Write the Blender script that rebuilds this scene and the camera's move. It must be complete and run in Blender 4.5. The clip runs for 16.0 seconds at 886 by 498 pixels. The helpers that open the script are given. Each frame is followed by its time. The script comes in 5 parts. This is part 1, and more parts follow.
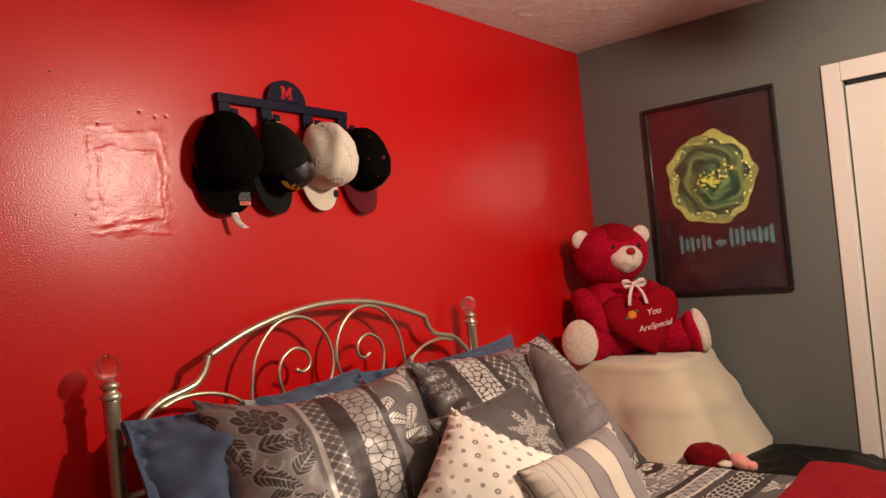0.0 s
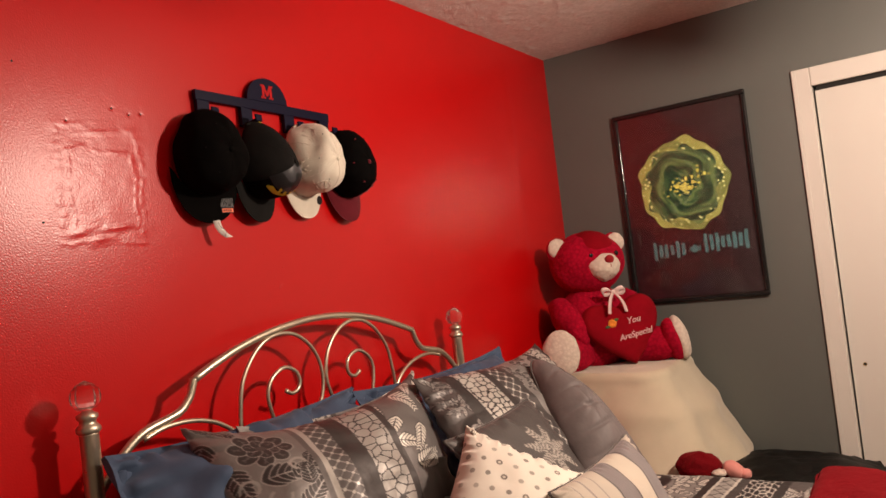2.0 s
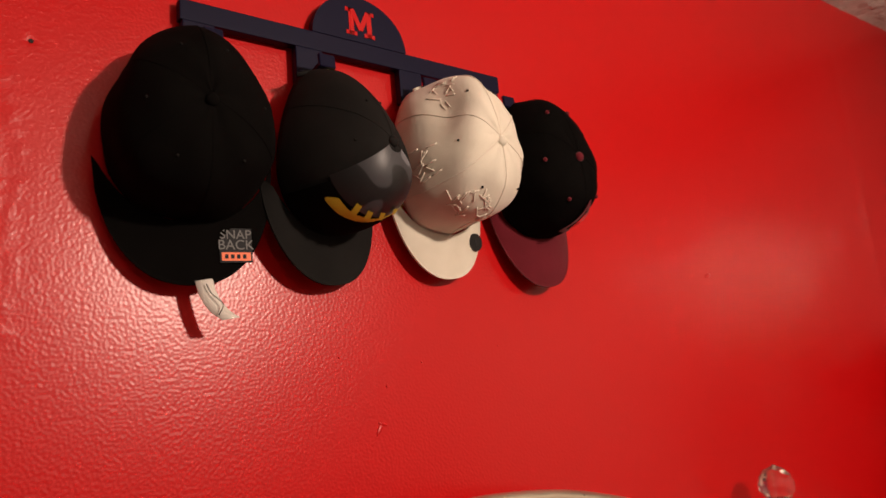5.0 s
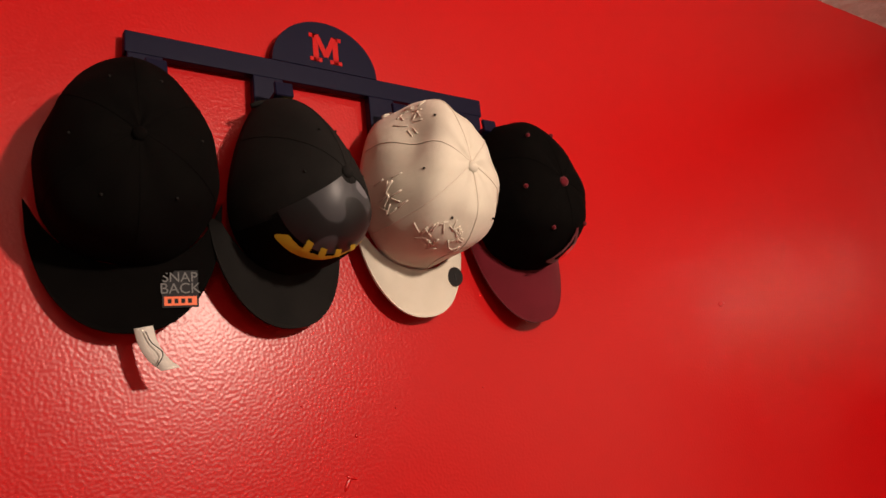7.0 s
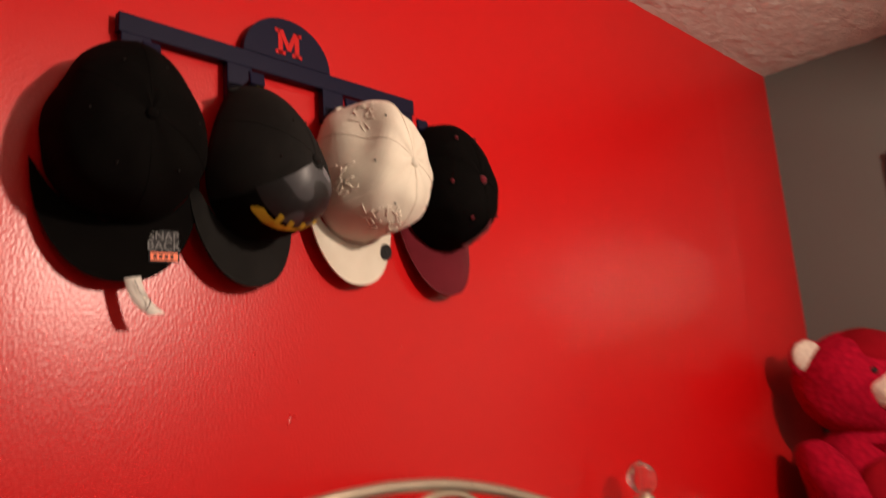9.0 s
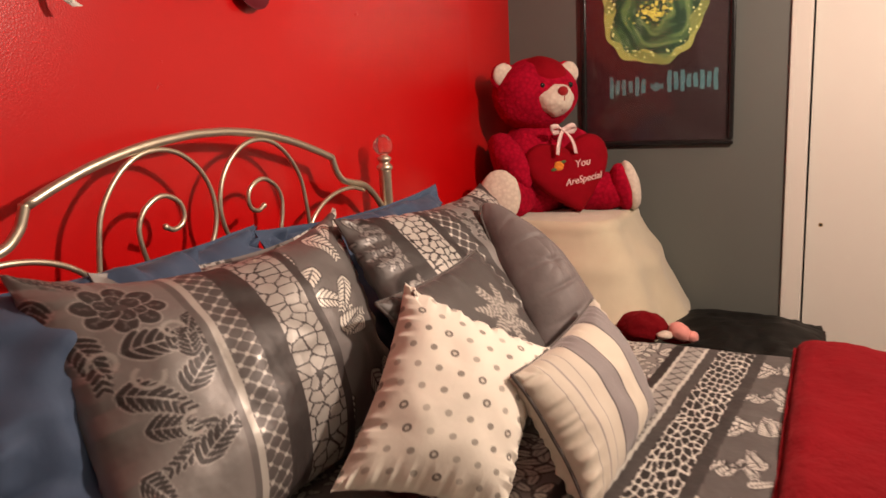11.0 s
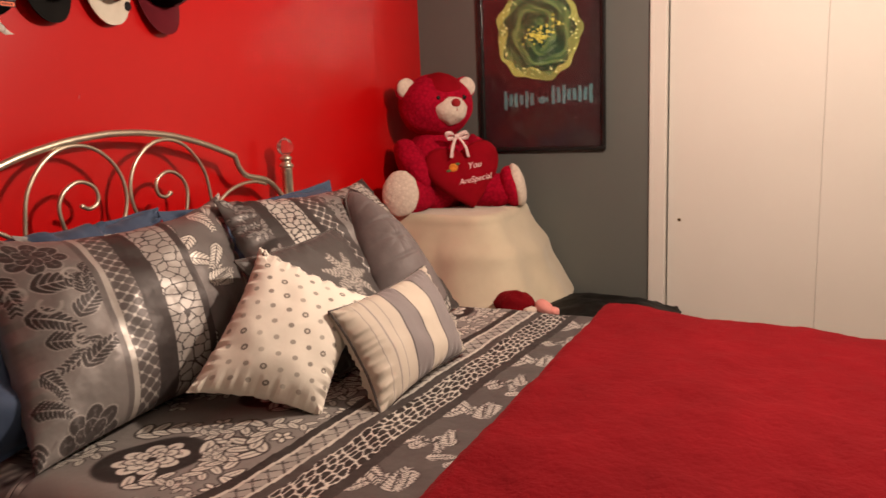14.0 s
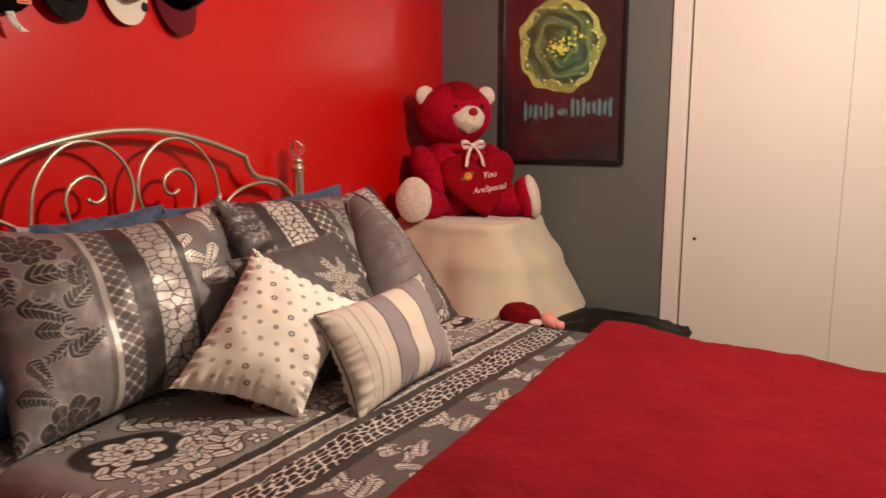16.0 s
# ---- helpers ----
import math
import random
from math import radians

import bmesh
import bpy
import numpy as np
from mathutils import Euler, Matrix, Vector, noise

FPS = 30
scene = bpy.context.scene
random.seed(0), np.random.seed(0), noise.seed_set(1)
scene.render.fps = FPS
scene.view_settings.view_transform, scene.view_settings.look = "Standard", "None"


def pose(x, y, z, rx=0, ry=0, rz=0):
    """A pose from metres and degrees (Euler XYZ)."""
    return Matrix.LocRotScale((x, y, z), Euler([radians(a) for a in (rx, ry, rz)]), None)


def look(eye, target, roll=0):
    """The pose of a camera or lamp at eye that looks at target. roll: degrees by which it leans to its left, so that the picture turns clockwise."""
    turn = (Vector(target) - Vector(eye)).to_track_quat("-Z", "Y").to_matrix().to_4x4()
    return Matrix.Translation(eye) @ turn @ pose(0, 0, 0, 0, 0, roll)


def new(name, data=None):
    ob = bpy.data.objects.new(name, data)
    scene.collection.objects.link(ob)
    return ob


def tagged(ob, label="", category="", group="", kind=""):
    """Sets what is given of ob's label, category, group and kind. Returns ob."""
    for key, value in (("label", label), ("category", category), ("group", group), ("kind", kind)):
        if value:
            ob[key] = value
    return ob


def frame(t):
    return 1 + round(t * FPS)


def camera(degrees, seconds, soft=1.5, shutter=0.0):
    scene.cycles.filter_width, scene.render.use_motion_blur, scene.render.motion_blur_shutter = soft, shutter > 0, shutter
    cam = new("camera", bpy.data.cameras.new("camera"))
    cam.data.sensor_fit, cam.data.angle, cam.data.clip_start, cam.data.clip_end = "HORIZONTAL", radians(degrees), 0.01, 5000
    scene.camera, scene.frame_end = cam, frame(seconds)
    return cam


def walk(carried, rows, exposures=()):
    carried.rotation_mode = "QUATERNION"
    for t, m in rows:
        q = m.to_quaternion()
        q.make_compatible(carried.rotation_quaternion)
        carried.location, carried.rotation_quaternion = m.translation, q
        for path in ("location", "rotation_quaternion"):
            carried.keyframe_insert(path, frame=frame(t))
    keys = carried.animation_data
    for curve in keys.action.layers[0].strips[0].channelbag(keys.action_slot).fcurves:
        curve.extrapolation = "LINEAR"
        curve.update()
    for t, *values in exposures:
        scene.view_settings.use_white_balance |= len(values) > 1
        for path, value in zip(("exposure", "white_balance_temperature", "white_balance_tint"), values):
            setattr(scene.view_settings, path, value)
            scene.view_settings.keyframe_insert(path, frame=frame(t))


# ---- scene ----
cam = camera(62.1, 16.0, soft=1.5, shutter=0.5)
PATH = [
    (0, (-3.589, -1.852, 1.395), (-2.035, -0.593, 1.428), -5.6),
    (0.5, (-3.601, -1.805, 1.392), (-2.034, -0.564, 1.44), -5.8),
    (1, (-3.599, -1.775, 1.392), (-2.02, -0.549, 1.467), -6.8),
    (1.5, (-3.607, -1.722, 1.379), (-2.015, -0.516, 1.474), -7.2),
    (2, (-3.598, -1.611, 1.391), (-1.933, -0.505, 1.45), -6.8),
    (2.5, (-3.47, -1.507, 1.371), (-1.8, -0.407, 1.406), -5.8),
    (3, (-3.244, -1.408, 1.403), (-1.802, -0.037, 1.61), -5.4),
    (3.5, (-3.103, -1.227, 1.399), (-1.678, 0.148, 1.678), -2.7),
    (3.7, (-3.032, -1.145, 1.433), (-1.549, 0.169, 1.71), -2.6),
    (5.8, (-2.473, -0.828, 1.454), (-1.421, 0.816, 1.891), -7.6),
    (6, (-2.485, -0.837, 1.462), (-1.42, 0.797, 1.906), -7.4),
    (6.5, (-2.478, -0.852, 1.462), (-1.382, 0.755, 1.926), -7.0),
    (7, (-2.471, -0.851, 1.457), (-1.354, 0.742, 1.921), -7.1),
    (7.5, (-2.473, -0.848, 1.456), (-1.339, 0.738, 1.902), -7.0),
    (8, (-2.478, -0.864, 1.465), (-1.311, 0.693, 1.928), -6.8),
    (8.5, (-2.53, -0.876, 1.464), (-1.29, 0.619, 1.94), -6.0),
    (9, (-2.655, -0.935, 1.438), (-1.262, 0.455, 1.796), -4.6),
    (9.5, (-2.873, -1.046, 1.374), (-1.286, 0.172, 1.365), -4.6),
    (10, (-2.99, -1.124, 1.356), (-1.292, -0.1, 1.091), -4.9),
    (12.3, (-3.49, -1.496, 1.326), (-1.709, -0.726, 0.842), -0.5),
    (12.5, (-3.495, -1.507, 1.327), (-1.696, -0.798, 0.815), -0.3),
    (13, (-3.506, -1.576, 1.342), (-1.677, -0.931, 0.852), -1.0),
    (13.5, (-3.499, -1.708, 1.337), (-1.681, -0.984, 0.927), -1.5),
    (14, (-3.491, -1.803, 1.319), (-1.727, -0.935, 0.952), -2.5),
    (14.5, (-3.494, -1.849, 1.314), (-1.768, -0.896, 0.977), -2.3),
    (15, (-3.496, -1.871, 1.321), (-1.784, -0.886, 1.011), -1.4),
    (15.5, (-3.497, -1.884, 1.321), (-1.789, -0.894, 1.002), -0.1),
    (16, (-3.446, -1.899, 1.328), (-1.722, -0.948, 0.978), -0.3),
]
walk(cam, [(t, look(eye, target, roll)) for t, eye, target, roll in PATH],
     exposures=[(0.0, 0.0), (3.5, 0.0), (6.0, 0.05), (8.5, 0.05), (9.5, 0.22), (10.0, 0.22), (11.2, 0.16), (12.5, 0.10), (13.5, 0.05), (16.0, 0.05)])

# ---------------------------------------------------------------- world, lamps, exposure
world = bpy.data.worlds.new("world")
scene.world = world
world.use_nodes = True
world.node_tree.nodes["Background"].inputs[0].default_value = (0.02, 0.02, 0.025, 1)
world.node_tree.nodes["Background"].inputs[1].default_value = 0.2

LAMP = (-1.65, -2.0, 2.03)
PENDANT = (-2.90, -2.40, 2.05)


def bulb_light(name, at, watts, radius):
    data = bpy.data.lights.new(name, "POINT")
    data.energy, data.color, data.shadow_soft_size = watts, (1.0, 0.775, 0.625), radius
    ob = new(name, data)
    ob.location = at
    return ob


bulb_light("fan_light", LAMP, 134, 0.055)
bulb_light("pendant_light", PENDANT, 10, 0.06)

# ---------------------------------------------------------------- materials


class Mat:
    """A small wrapper round one node material."""

    def __init__(self, name, base=(0.5, 0.5, 0.5), rough=0.5, metal=0.0, **more):
        self.mat = bpy.data.materials.new(name)
        self.mat.use_nodes = True
        self.t = self.mat.node_tree
        self.b = self.t.nodes["Principled BSDF"]
        self.put("Base Color", (*base, 1))
        self.put("Roughness", rough)
        self.put("Metallic", metal)
        for k, v in more.items():
            self.put(k.replace("_", " "), v)
        self.normal = None

    def put(self, socket, value):
        if hasattr(value, "is_linked"):
            self.t.links.new(value, self.b.inputs[socket])
        else:
            self.b.inputs[socket].default_value = value

    def node(self, kind, **sets):
        n = self.t.nodes.new(kind)
        for k, v in sets.items():
            sock = n.inputs.get(k.replace("_", " "))
            if hasattr(v, "is_linked"):
                self.t.links.new(v, sock)
            else:
                sock.default_value = v
        return n

    def coords(self, which="Object"):
        return self.t.nodes.new("ShaderNodeTexCoord").outputs[which]

    def noise(self, scale, detail=3.0, rough=0.55, where=None, stretch=None):
        v = where or self.coords()
        if stretch:
            m = self.node("ShaderNodeMapping", Vector=v)
            m.inputs["Scale"].default_value = stretch
            v = m.outputs[0]
        return self.node("ShaderNodeTexNoise", Vector=v, Scale=scale, Detail=detail, Roughness=rough).outputs["Fac"]

    def attr(self, name):
        n = self.t.nodes.new("ShaderNodeAttribute")
        n.attribute_name = name
        return n

    def ramp(self, fac, stops):
        n = self.t.nodes.new("ShaderNodeValToRGB")
        el = n.color_ramp.elements
        while len(el) < len(stops):
            el.new(0.5)
        for e, (p, c) in zip(el, stops):
            e.position = p
            e.color = (*c, 1) if len(c) == 3 else c
        self.t.links.new(fac, n.inputs[0])
        return n.outputs[0]

    def span(self, fac, a, b, lo=0.0, hi=1.0):
        n = self.t.nodes.new("ShaderNodeMapRange")
        self.t.links.new(fac, n.inputs[0])
        for i, v in enumerate((a, b, lo, hi)):
            n.inputs[i + 1].default_value = v
        return n.outputs[0]

    def bump(self, height, strength, distance=0.002):
        n = self.node("ShaderNodeBump", Height=height, Strength=strength, Distance=distance)
        if self.normal:
            self.t.links.new(self.normal, n.inputs["Normal"])
        self.normal = n.outputs[0]
        self.put("Normal", self.normal)
        return self

    def tint(self, base, other, scale, lo=0.35, hi=0.65, detail=4.0, stretch=None):
        """Base colour that wanders between two colours."""
        self.put("Base Color", self.ramp(self.noise(scale, detail, stretch=stretch), [(lo, base), (hi, other)]))
        return self


def cloth(name, a, b, scale=9.0, rough=0.85, weave=900.0, bump=0.25, sheen=0.2, spec=0.2):
    m = Mat(name, a, rough)
    m.tint(a, b, scale)
    m.put("Specular IOR Level", spec)
    m.put("Sheen Weight", sheen)
    m.put("Sheen Roughness", 0.5)
    m.bump(m.noise(weave, 2.0), bump, 0.0006)
    m.bump(m.noise(28.0, 3.0), 0.25, 0.004)
    return m.mat


def paint(name, a, b, rough, peel, spec=0.5):
    m = Mat(name, a, rough, Specular_IOR_Level=spec)
    m.tint(a, b, 1.7, 0.15, 0.85)
    m.put("Roughness", m.span(m.noise(3.0, 1.0), 0.0, 1.0, rough - 0.03, rough + 0.04))
    m.bump(m.noise(250.0, 0.0), peel, 0.0009)
    return m.mat


RED_PAINT = paint("red satin paint", (0.545, 0.0034, 0.0043), (0.495, 0.0031, 0.004), 0.29, 0.30, 0.40)
GREY_PAINT = paint("grey green paint", (0.130, 0.140, 0.128), (0.114, 0.122, 0.112), 0.42, 0.2)
WHITE_PAINT = paint("white satin paint", (0.69, 0.66, 0.605), (0.64, 0.61, 0.555), 0.58, 0.10, 0.4)
DARK_GAP = Mat("dark gap", (0.02, 0.018, 0.016), 0.9).mat


def popcorn():
    m = Mat("popcorn plaster", (0.72, 0.68, 0.63), 0.95)
    m.tint((0.74, 0.70, 0.65), (0.62, 0.58, 0.53), 60.0)
    m.bump(m.noise(135.0, 3.0), 0.9, 0.006)
    m.bump(m.noise(260.0, 2.0), 0.5, 0.002)
    return m.mat


POPCORN = popcorn()
CARPET = cloth("beige carpet", (0.30, 0.25, 0.19), (0.22, 0.18, 0.14), 14.0, 0.98, 500.0, 0.8)


def nickel():
    m = Mat("brushed champagne nickel", (0.62, 0.55, 0.43), 0.34, 0.85)
    m.put("Roughness", m.span(m.noise(40.0, 4.0), 0.3, 0.7, 0.27, 0.42))
    m.bump(m.noise(500.0), 0.12, 0.0004)
    return m.mat


NICKEL = nickel()
CRYSTAL = Mat("cut acrylic", (1.0, 0.93, 0.91), 0.14, 0.0, Transmission_Weight=1.0, IOR=1.49).mat
GLASS = Mat("clear pane", (1.0, 1.0, 1.0), 0.07, 0.0, Transmission_Weight=1.0, IOR=1.46).mat
BLACK_FRAME = Mat("black lacquered moulding", (0.012, 0.011, 0.011), 0.18).mat


def satin(name, rough=0.36):
    """Jacquard satin: the weave's tone sits in the attribute 'weave' (0 dark taupe, 1 silver)."""
    m = Mat(name, (0.3, 0.3, 0.3), rough)
    w = m.attr("weave").outputs["Fac"]
    m.put("Base Color", m.ramp(w, [(0.0, (0.014, 0.011, 0.0105)), (0.28, (0.056, 0.047, 0.046)), (0.5, (0.185, 0.170, 0.165)), (0.75, (0.42, 0.40, 0.37)), (1.0, (0.74, 0.71, 0.64))]))
    m.put("Roughness", m.span(w, 0.0, 1.0, rough + 0.14, rough - 0.02))
    m.put("Metallic", 0.24)
    m.put("Specular IOR Level", 0.6)
    m.bump(w, 0.35, 0.0012)
    m.bump(m.noise(1100.0, 1.0), 0.25, 0.0004)
    m.bump(m.noise(11.0, 3.0), 0.55, 0.012)
    return m.mat


SATIN = satin("grey jacquard satin", 0.40)
BLUE_COTTON = cloth("slate blue cotton", (0.066, 0.098, 0.165), (0.050, 0.075, 0.132), 6.0, 0.7, 900.0, 0.15, 0.1)
TAUPE_SATIN = Mat("taupe satin", (0.135, 0.115, 0.118), 0.56, Specular_IOR_Level=0.3)
TAUPE_SATIN.tint((0.165, 0.140, 0.138), (0.125, 0.106, 0.105), 12.0)
TAUPE_SATIN.bump(TAUPE_SATIN.noise(22.0, 3.0), 0.4, 0.006)
TAUPE_SATIN = TAUPE_SATIN.mat
CORD = cloth("taupe cord", (0.10, 0.085, 0.08), (0.07, 0.06, 0.055), 60.0)
CREAM_BLANKET = cloth("cream fleece", (0.62, 0.55, 0.41), (0.55, 0.485, 0.355), 5.0, 0.95, 380.0, 0.6, 0.5)


def toned(name, stops, rough=0.85, attribute="weave", sheen=0.2, bump=0.3, fine=900.0):
    m = Mat(name, (0.5, 0.5, 0.5), rough)
    w = m.attr(attribute).outputs["Fac"]
    m.put("Base Color", m.ramp(w, stops))
    m.put("Sheen Weight", sheen)
    m.bump(m.noise(fine, 2.0), bump, 0.0006)
    m.bump(m.noise(24.0, 3.0), 0.3, 0.005)
    return m.mat


DOTTED = toned("cream cotton with printed dots", [(0.0, (0.78, 0.73, 0.64)), (0.35, (0.71, 0.66, 0.57)), (1.0, (0.20, 0.175, 0.15))])
STRIPED = toned("striped linen", [(0.0, (0.055, 0.045, 0.042)), (0.35, (0.20, 0.178, 0.18)), (0.6, (0.26, 0.23, 0.22)), (1.0, (0.56, 0.50, 0.41))], 0.7)
EMBROIDERED = toned("charcoal satin with silver thread", [(0.0, (0.060, 0.052, 0.050)), (0.5, (0.12, 0.105, 0.10)), (1.0, (0.40, 0.37, 0.33))], 0.5)


def fleece():
    m = Mat("red plush fleece", (0.36, 0.006, 0.012), 0.95)
    m.tint((0.168, 0.0035, 0.0072), (0.130, 0.0027, 0.0054), 6.0, 0.30, 0.72)
    m.put("Specular IOR Level", 0.1)
    m.put("Sheen Weight", 0.12)
    m.put("Sheen Tint", (1, 0.1, 0.12, 1))
    m.bump(m.noise(70.0, 4.0), 0.75, 0.008)
    m.bump(m.noise(330.0, 2.0), 0.5, 0.002)
    return m.mat


FLEECE = fleece()


def plush(name, a, b):
    m = Mat(name, a, 0.95)
    v = m.node("ShaderNodeTexVoronoi", Vector=m.coords(), Scale=66.0)
    m.put("Base Color", m.ramp(v.outputs["Distance"], [(0.1, a), (0.75, b)]))
    m.put("Specular IOR Level", 0.1)
    m.put("Sheen Weight", 0.15)
    m.put("Sheen Tint", (*[min(1, c * 2) for c in a], 1))
    m.bump(v.outputs["Distance"], 0.55, 0.004)
    m.bump(m.noise(420.0, 2.0), 0.5, 0.002)
    return m.mat


RED_PLUSH = plush("crimson embossed plush", (0.44, 0.004, 0.027), (0.28, 0.0023, 0.017))
WHITE_PLUSH = plush("ivory plush", (0.72, 0.62, 0.52), (0.60, 0.50, 0.42))
RED_VELOUR = cloth("red velour", (0.25, 0.0022, 0.009), (0.21, 0.002, 0.007), 14.0, 0.95, 700.0, 0.3, 0.0, 0.1)
PINK_SATIN = Mat("pale pink ribbon", (0.75, 0.55, 0.52), 0.35).mat
EYE_BLACK = Mat("black bead", (0.01, 0.01, 0.01), 0.1).mat
NOSE_RED = cloth("red nose velour", (0.30, 0.01, 0.015), (0.25, 0.008, 0.012))
THREAD_PINK = Mat("pale pink thread", (0.75, 0.50, 0.46), 0.5).mat
THREAD_ORANGE = cloth("orange thread", (0.75, 0.26, 0.03), (0.6, 0.17, 0.02), 90.0)
THREAD_GREEN = Mat("green thread", (0.06, 0.12, 0.03), 0.7).mat
PINK_SKIN = cloth("pink felt", (0.72, 0.30, 0.26), (0.62, 0.25, 0.22))


def leather():
    m = Mat("black leatherette", (0.005, 0.0045, 0.004), 0.55, Specular_IOR_Level=0.18)
    v = m.node("ShaderNodeTexVoronoi", Vector=m.coords(), Scale=260.0)
    m.bump(v.outputs["Distance"], 0.25, 0.0006)
    m.bump(m.noise(9.0, 3.0), 0.5, 0.02)
    return m.mat


LEATHER = leather()
NAVY = Mat("navy lacquered wood", (0.0042, 0.0042, 0.021), 0.5, Specular_IOR_Level=0.14)
NAVY.bump(NAVY.noise(160.0), 0.15, 0.0008)
NAVY = NAVY.mat
CAP_BLACK = cloth("black twill", (0.0035, 0.003, 0.0028), (0.0028, 0.0024, 0.0022), 20.0, 1.0, 1200.0, 0.4, 0.0, 0.05)
CAP_CHARCOAL = cloth("charcoal twill", (0.013, 0.0122, 0.0115), (0.010, 0.0095, 0.009), 20.0, 0.95, 1200.0, 0.4, 0.0, 0.12)
CAP_CREAM = cloth("cream twill", (0.73, 0.68, 0.57), (0.65, 0.60, 0.49), 14.0, 0.85, 1200.0, 0.4, 0.2)
CAP_MAROON = cloth("maroon twill", (0.125, 0.005, 0.013), (0.105, 0.004, 0.010), 20.0, 0.85, 1200.0, 0.4, 0.15)
CAMO_GREY = Mat("satin camouflage print", (0.1, 0.1, 0.11), 0.46)
CAMO_GREY.put("Base Color", CAMO_GREY.ramp(CAMO_GREY.noise(22.0, 0.5), [(0.46, (0.008, 0.008, 0.009)), (0.48, (0.042, 0.042, 0.047)), (0.62, (0.042, 0.042, 0.047)), (0.64, (0.14, 0.14, 0.155))]))
CAMO_GREY = CAMO_GREY.mat
YELLOW = Mat("yellow embroidery", (0.55, 0.44, 0.025), 0.55).mat
SILVER_FOIL = Mat("silver foil", (0.022, 0.022, 0.024), 0.7, 0.0, Specular_IOR_Level=0.2).mat
FOIL_TEXT = Mat("silver print", (0.13, 0.13, 0.13), 0.6).mat
ORANGE = Mat("orange print", (0.85, 0.13, 0.02), 0.5).mat
PAPER = cloth("white paper", (0.72, 0.68, 0.62), (0.64, 0.60, 0.55), 30.0, 0.8, 500.0, 0.1, 0.0)
INK = Mat("black print", (0.012, 0.011, 0.011), 0.6, Specular_IOR_Level=0.2).mat
CREAM_THREAD = Mat("cream raised thread", (0.70, 0.63, 0.53), 0.5).mat
BRASS = Mat("antique brass", (0.35, 0.24, 0.10), 0.35, 0.9).mat
FAN_METAL = Mat("bronze metal", (0.10, 0.07, 0.05), 0.4, 0.7).mat
FAN_WOOD = cloth("dark fan wood", (0.10, 0.055, 0.03), (0.07, 0.04, 0.02), 6.0, 0.45, 300.0, 0.1, 0.0)

# ---------------------------------------------------------------- mesh helpers


def mesh_of(name, verts, faces, mats, smooth=True, tags=None, slots=None):
    """A mesh from numpy-made vertices and faces; tags: point attributes; slots: the material index by face."""
    me = bpy.data.meshes.new(name)
    me.from_pydata([tuple(map(float, v)) for v in verts], [], [tuple(map(int, f)) for f in faces])
    for m in mats if isinstance(mats, (list, tuple)) else [mats]:
        me.materials.append(m)
    if smooth:
        me.polygons.foreach_set("use_smooth", [True] * len(me.polygons))
    if slots is not None:
        me.polygons.foreach_set("material_index", [int(s) for s in slots])
    for key, values in (tags or {}).items():
        values = np.asarray(values, dtype=np.float32)
        if values.ndim == 1:
            me.attributes.new(key, "FLOAT", "POINT").data.foreach_set("value", values)
        else:
            me.attributes.new(key, "FLOAT_COLOR", "POINT").data.foreach_set("color", np.c_[values, np.ones(len(values))].astype(np.float32).ravel())
    me.update()
    return me


def thing(name, label, category, group="", kind="", at=(0, 0, 0)):
    ob = new(name)
    ob.empty_display_size = 0.05
    ob.location = at
    return tagged(ob, label, category, group, kind)


def part(name, mesh, parent=None, label=""):
    """Links a mesh whose points are in world metres as one object under its thing."""
    ob = new(name, mesh)
    if parent:
        ob.parent = parent
        bpy.context.view_layer.update()
        ob.matrix_parent_inverse = parent.matrix_world.inverted()
    return tagged(ob, label)


def from_bm(name, bm, mat, smooth=False):
    me = bpy.data.meshes.new(name)
    bm.normal_update()
    bm.to_mesh(me)
    bm.free()
    me.materials.append(mat)
    if smooth:
        me.polygons.foreach_set("use_smooth", [True] * len(me.polygons))
    return me


def box(name, lo, hi, mat, bevel=0.0, segments=2, m=None):
    bm = bmesh.new()
    c, s = [(a + b) / 2 for a, b in zip(lo, hi)], [b - a for a, b in zip(lo, hi)]
    bmesh.ops.create_cube(bm, size=1, matrix=Matrix.Translation(c) @ Matrix.Diagonal((*s, 1)))
    if bevel:
        bmesh.ops.bevel(bm, geom=bm.edges[:], offset=bevel, segments=segments, profile=0.5, affect="EDGES")
    if m:
        bm.transform(m)
    return from_bm(name, bm, mat)


def grid_faces(nu, nv, start=0, flip=False):
    i = np.arange(nu - 1)[:, None] * nv + np.arange(nv - 1)[None, :] + start
    f = np.stack([i, i + nv, i + nv + 1, i + 1], -1).reshape(-1, 4)
    return f[:, ::-1] if flip else f


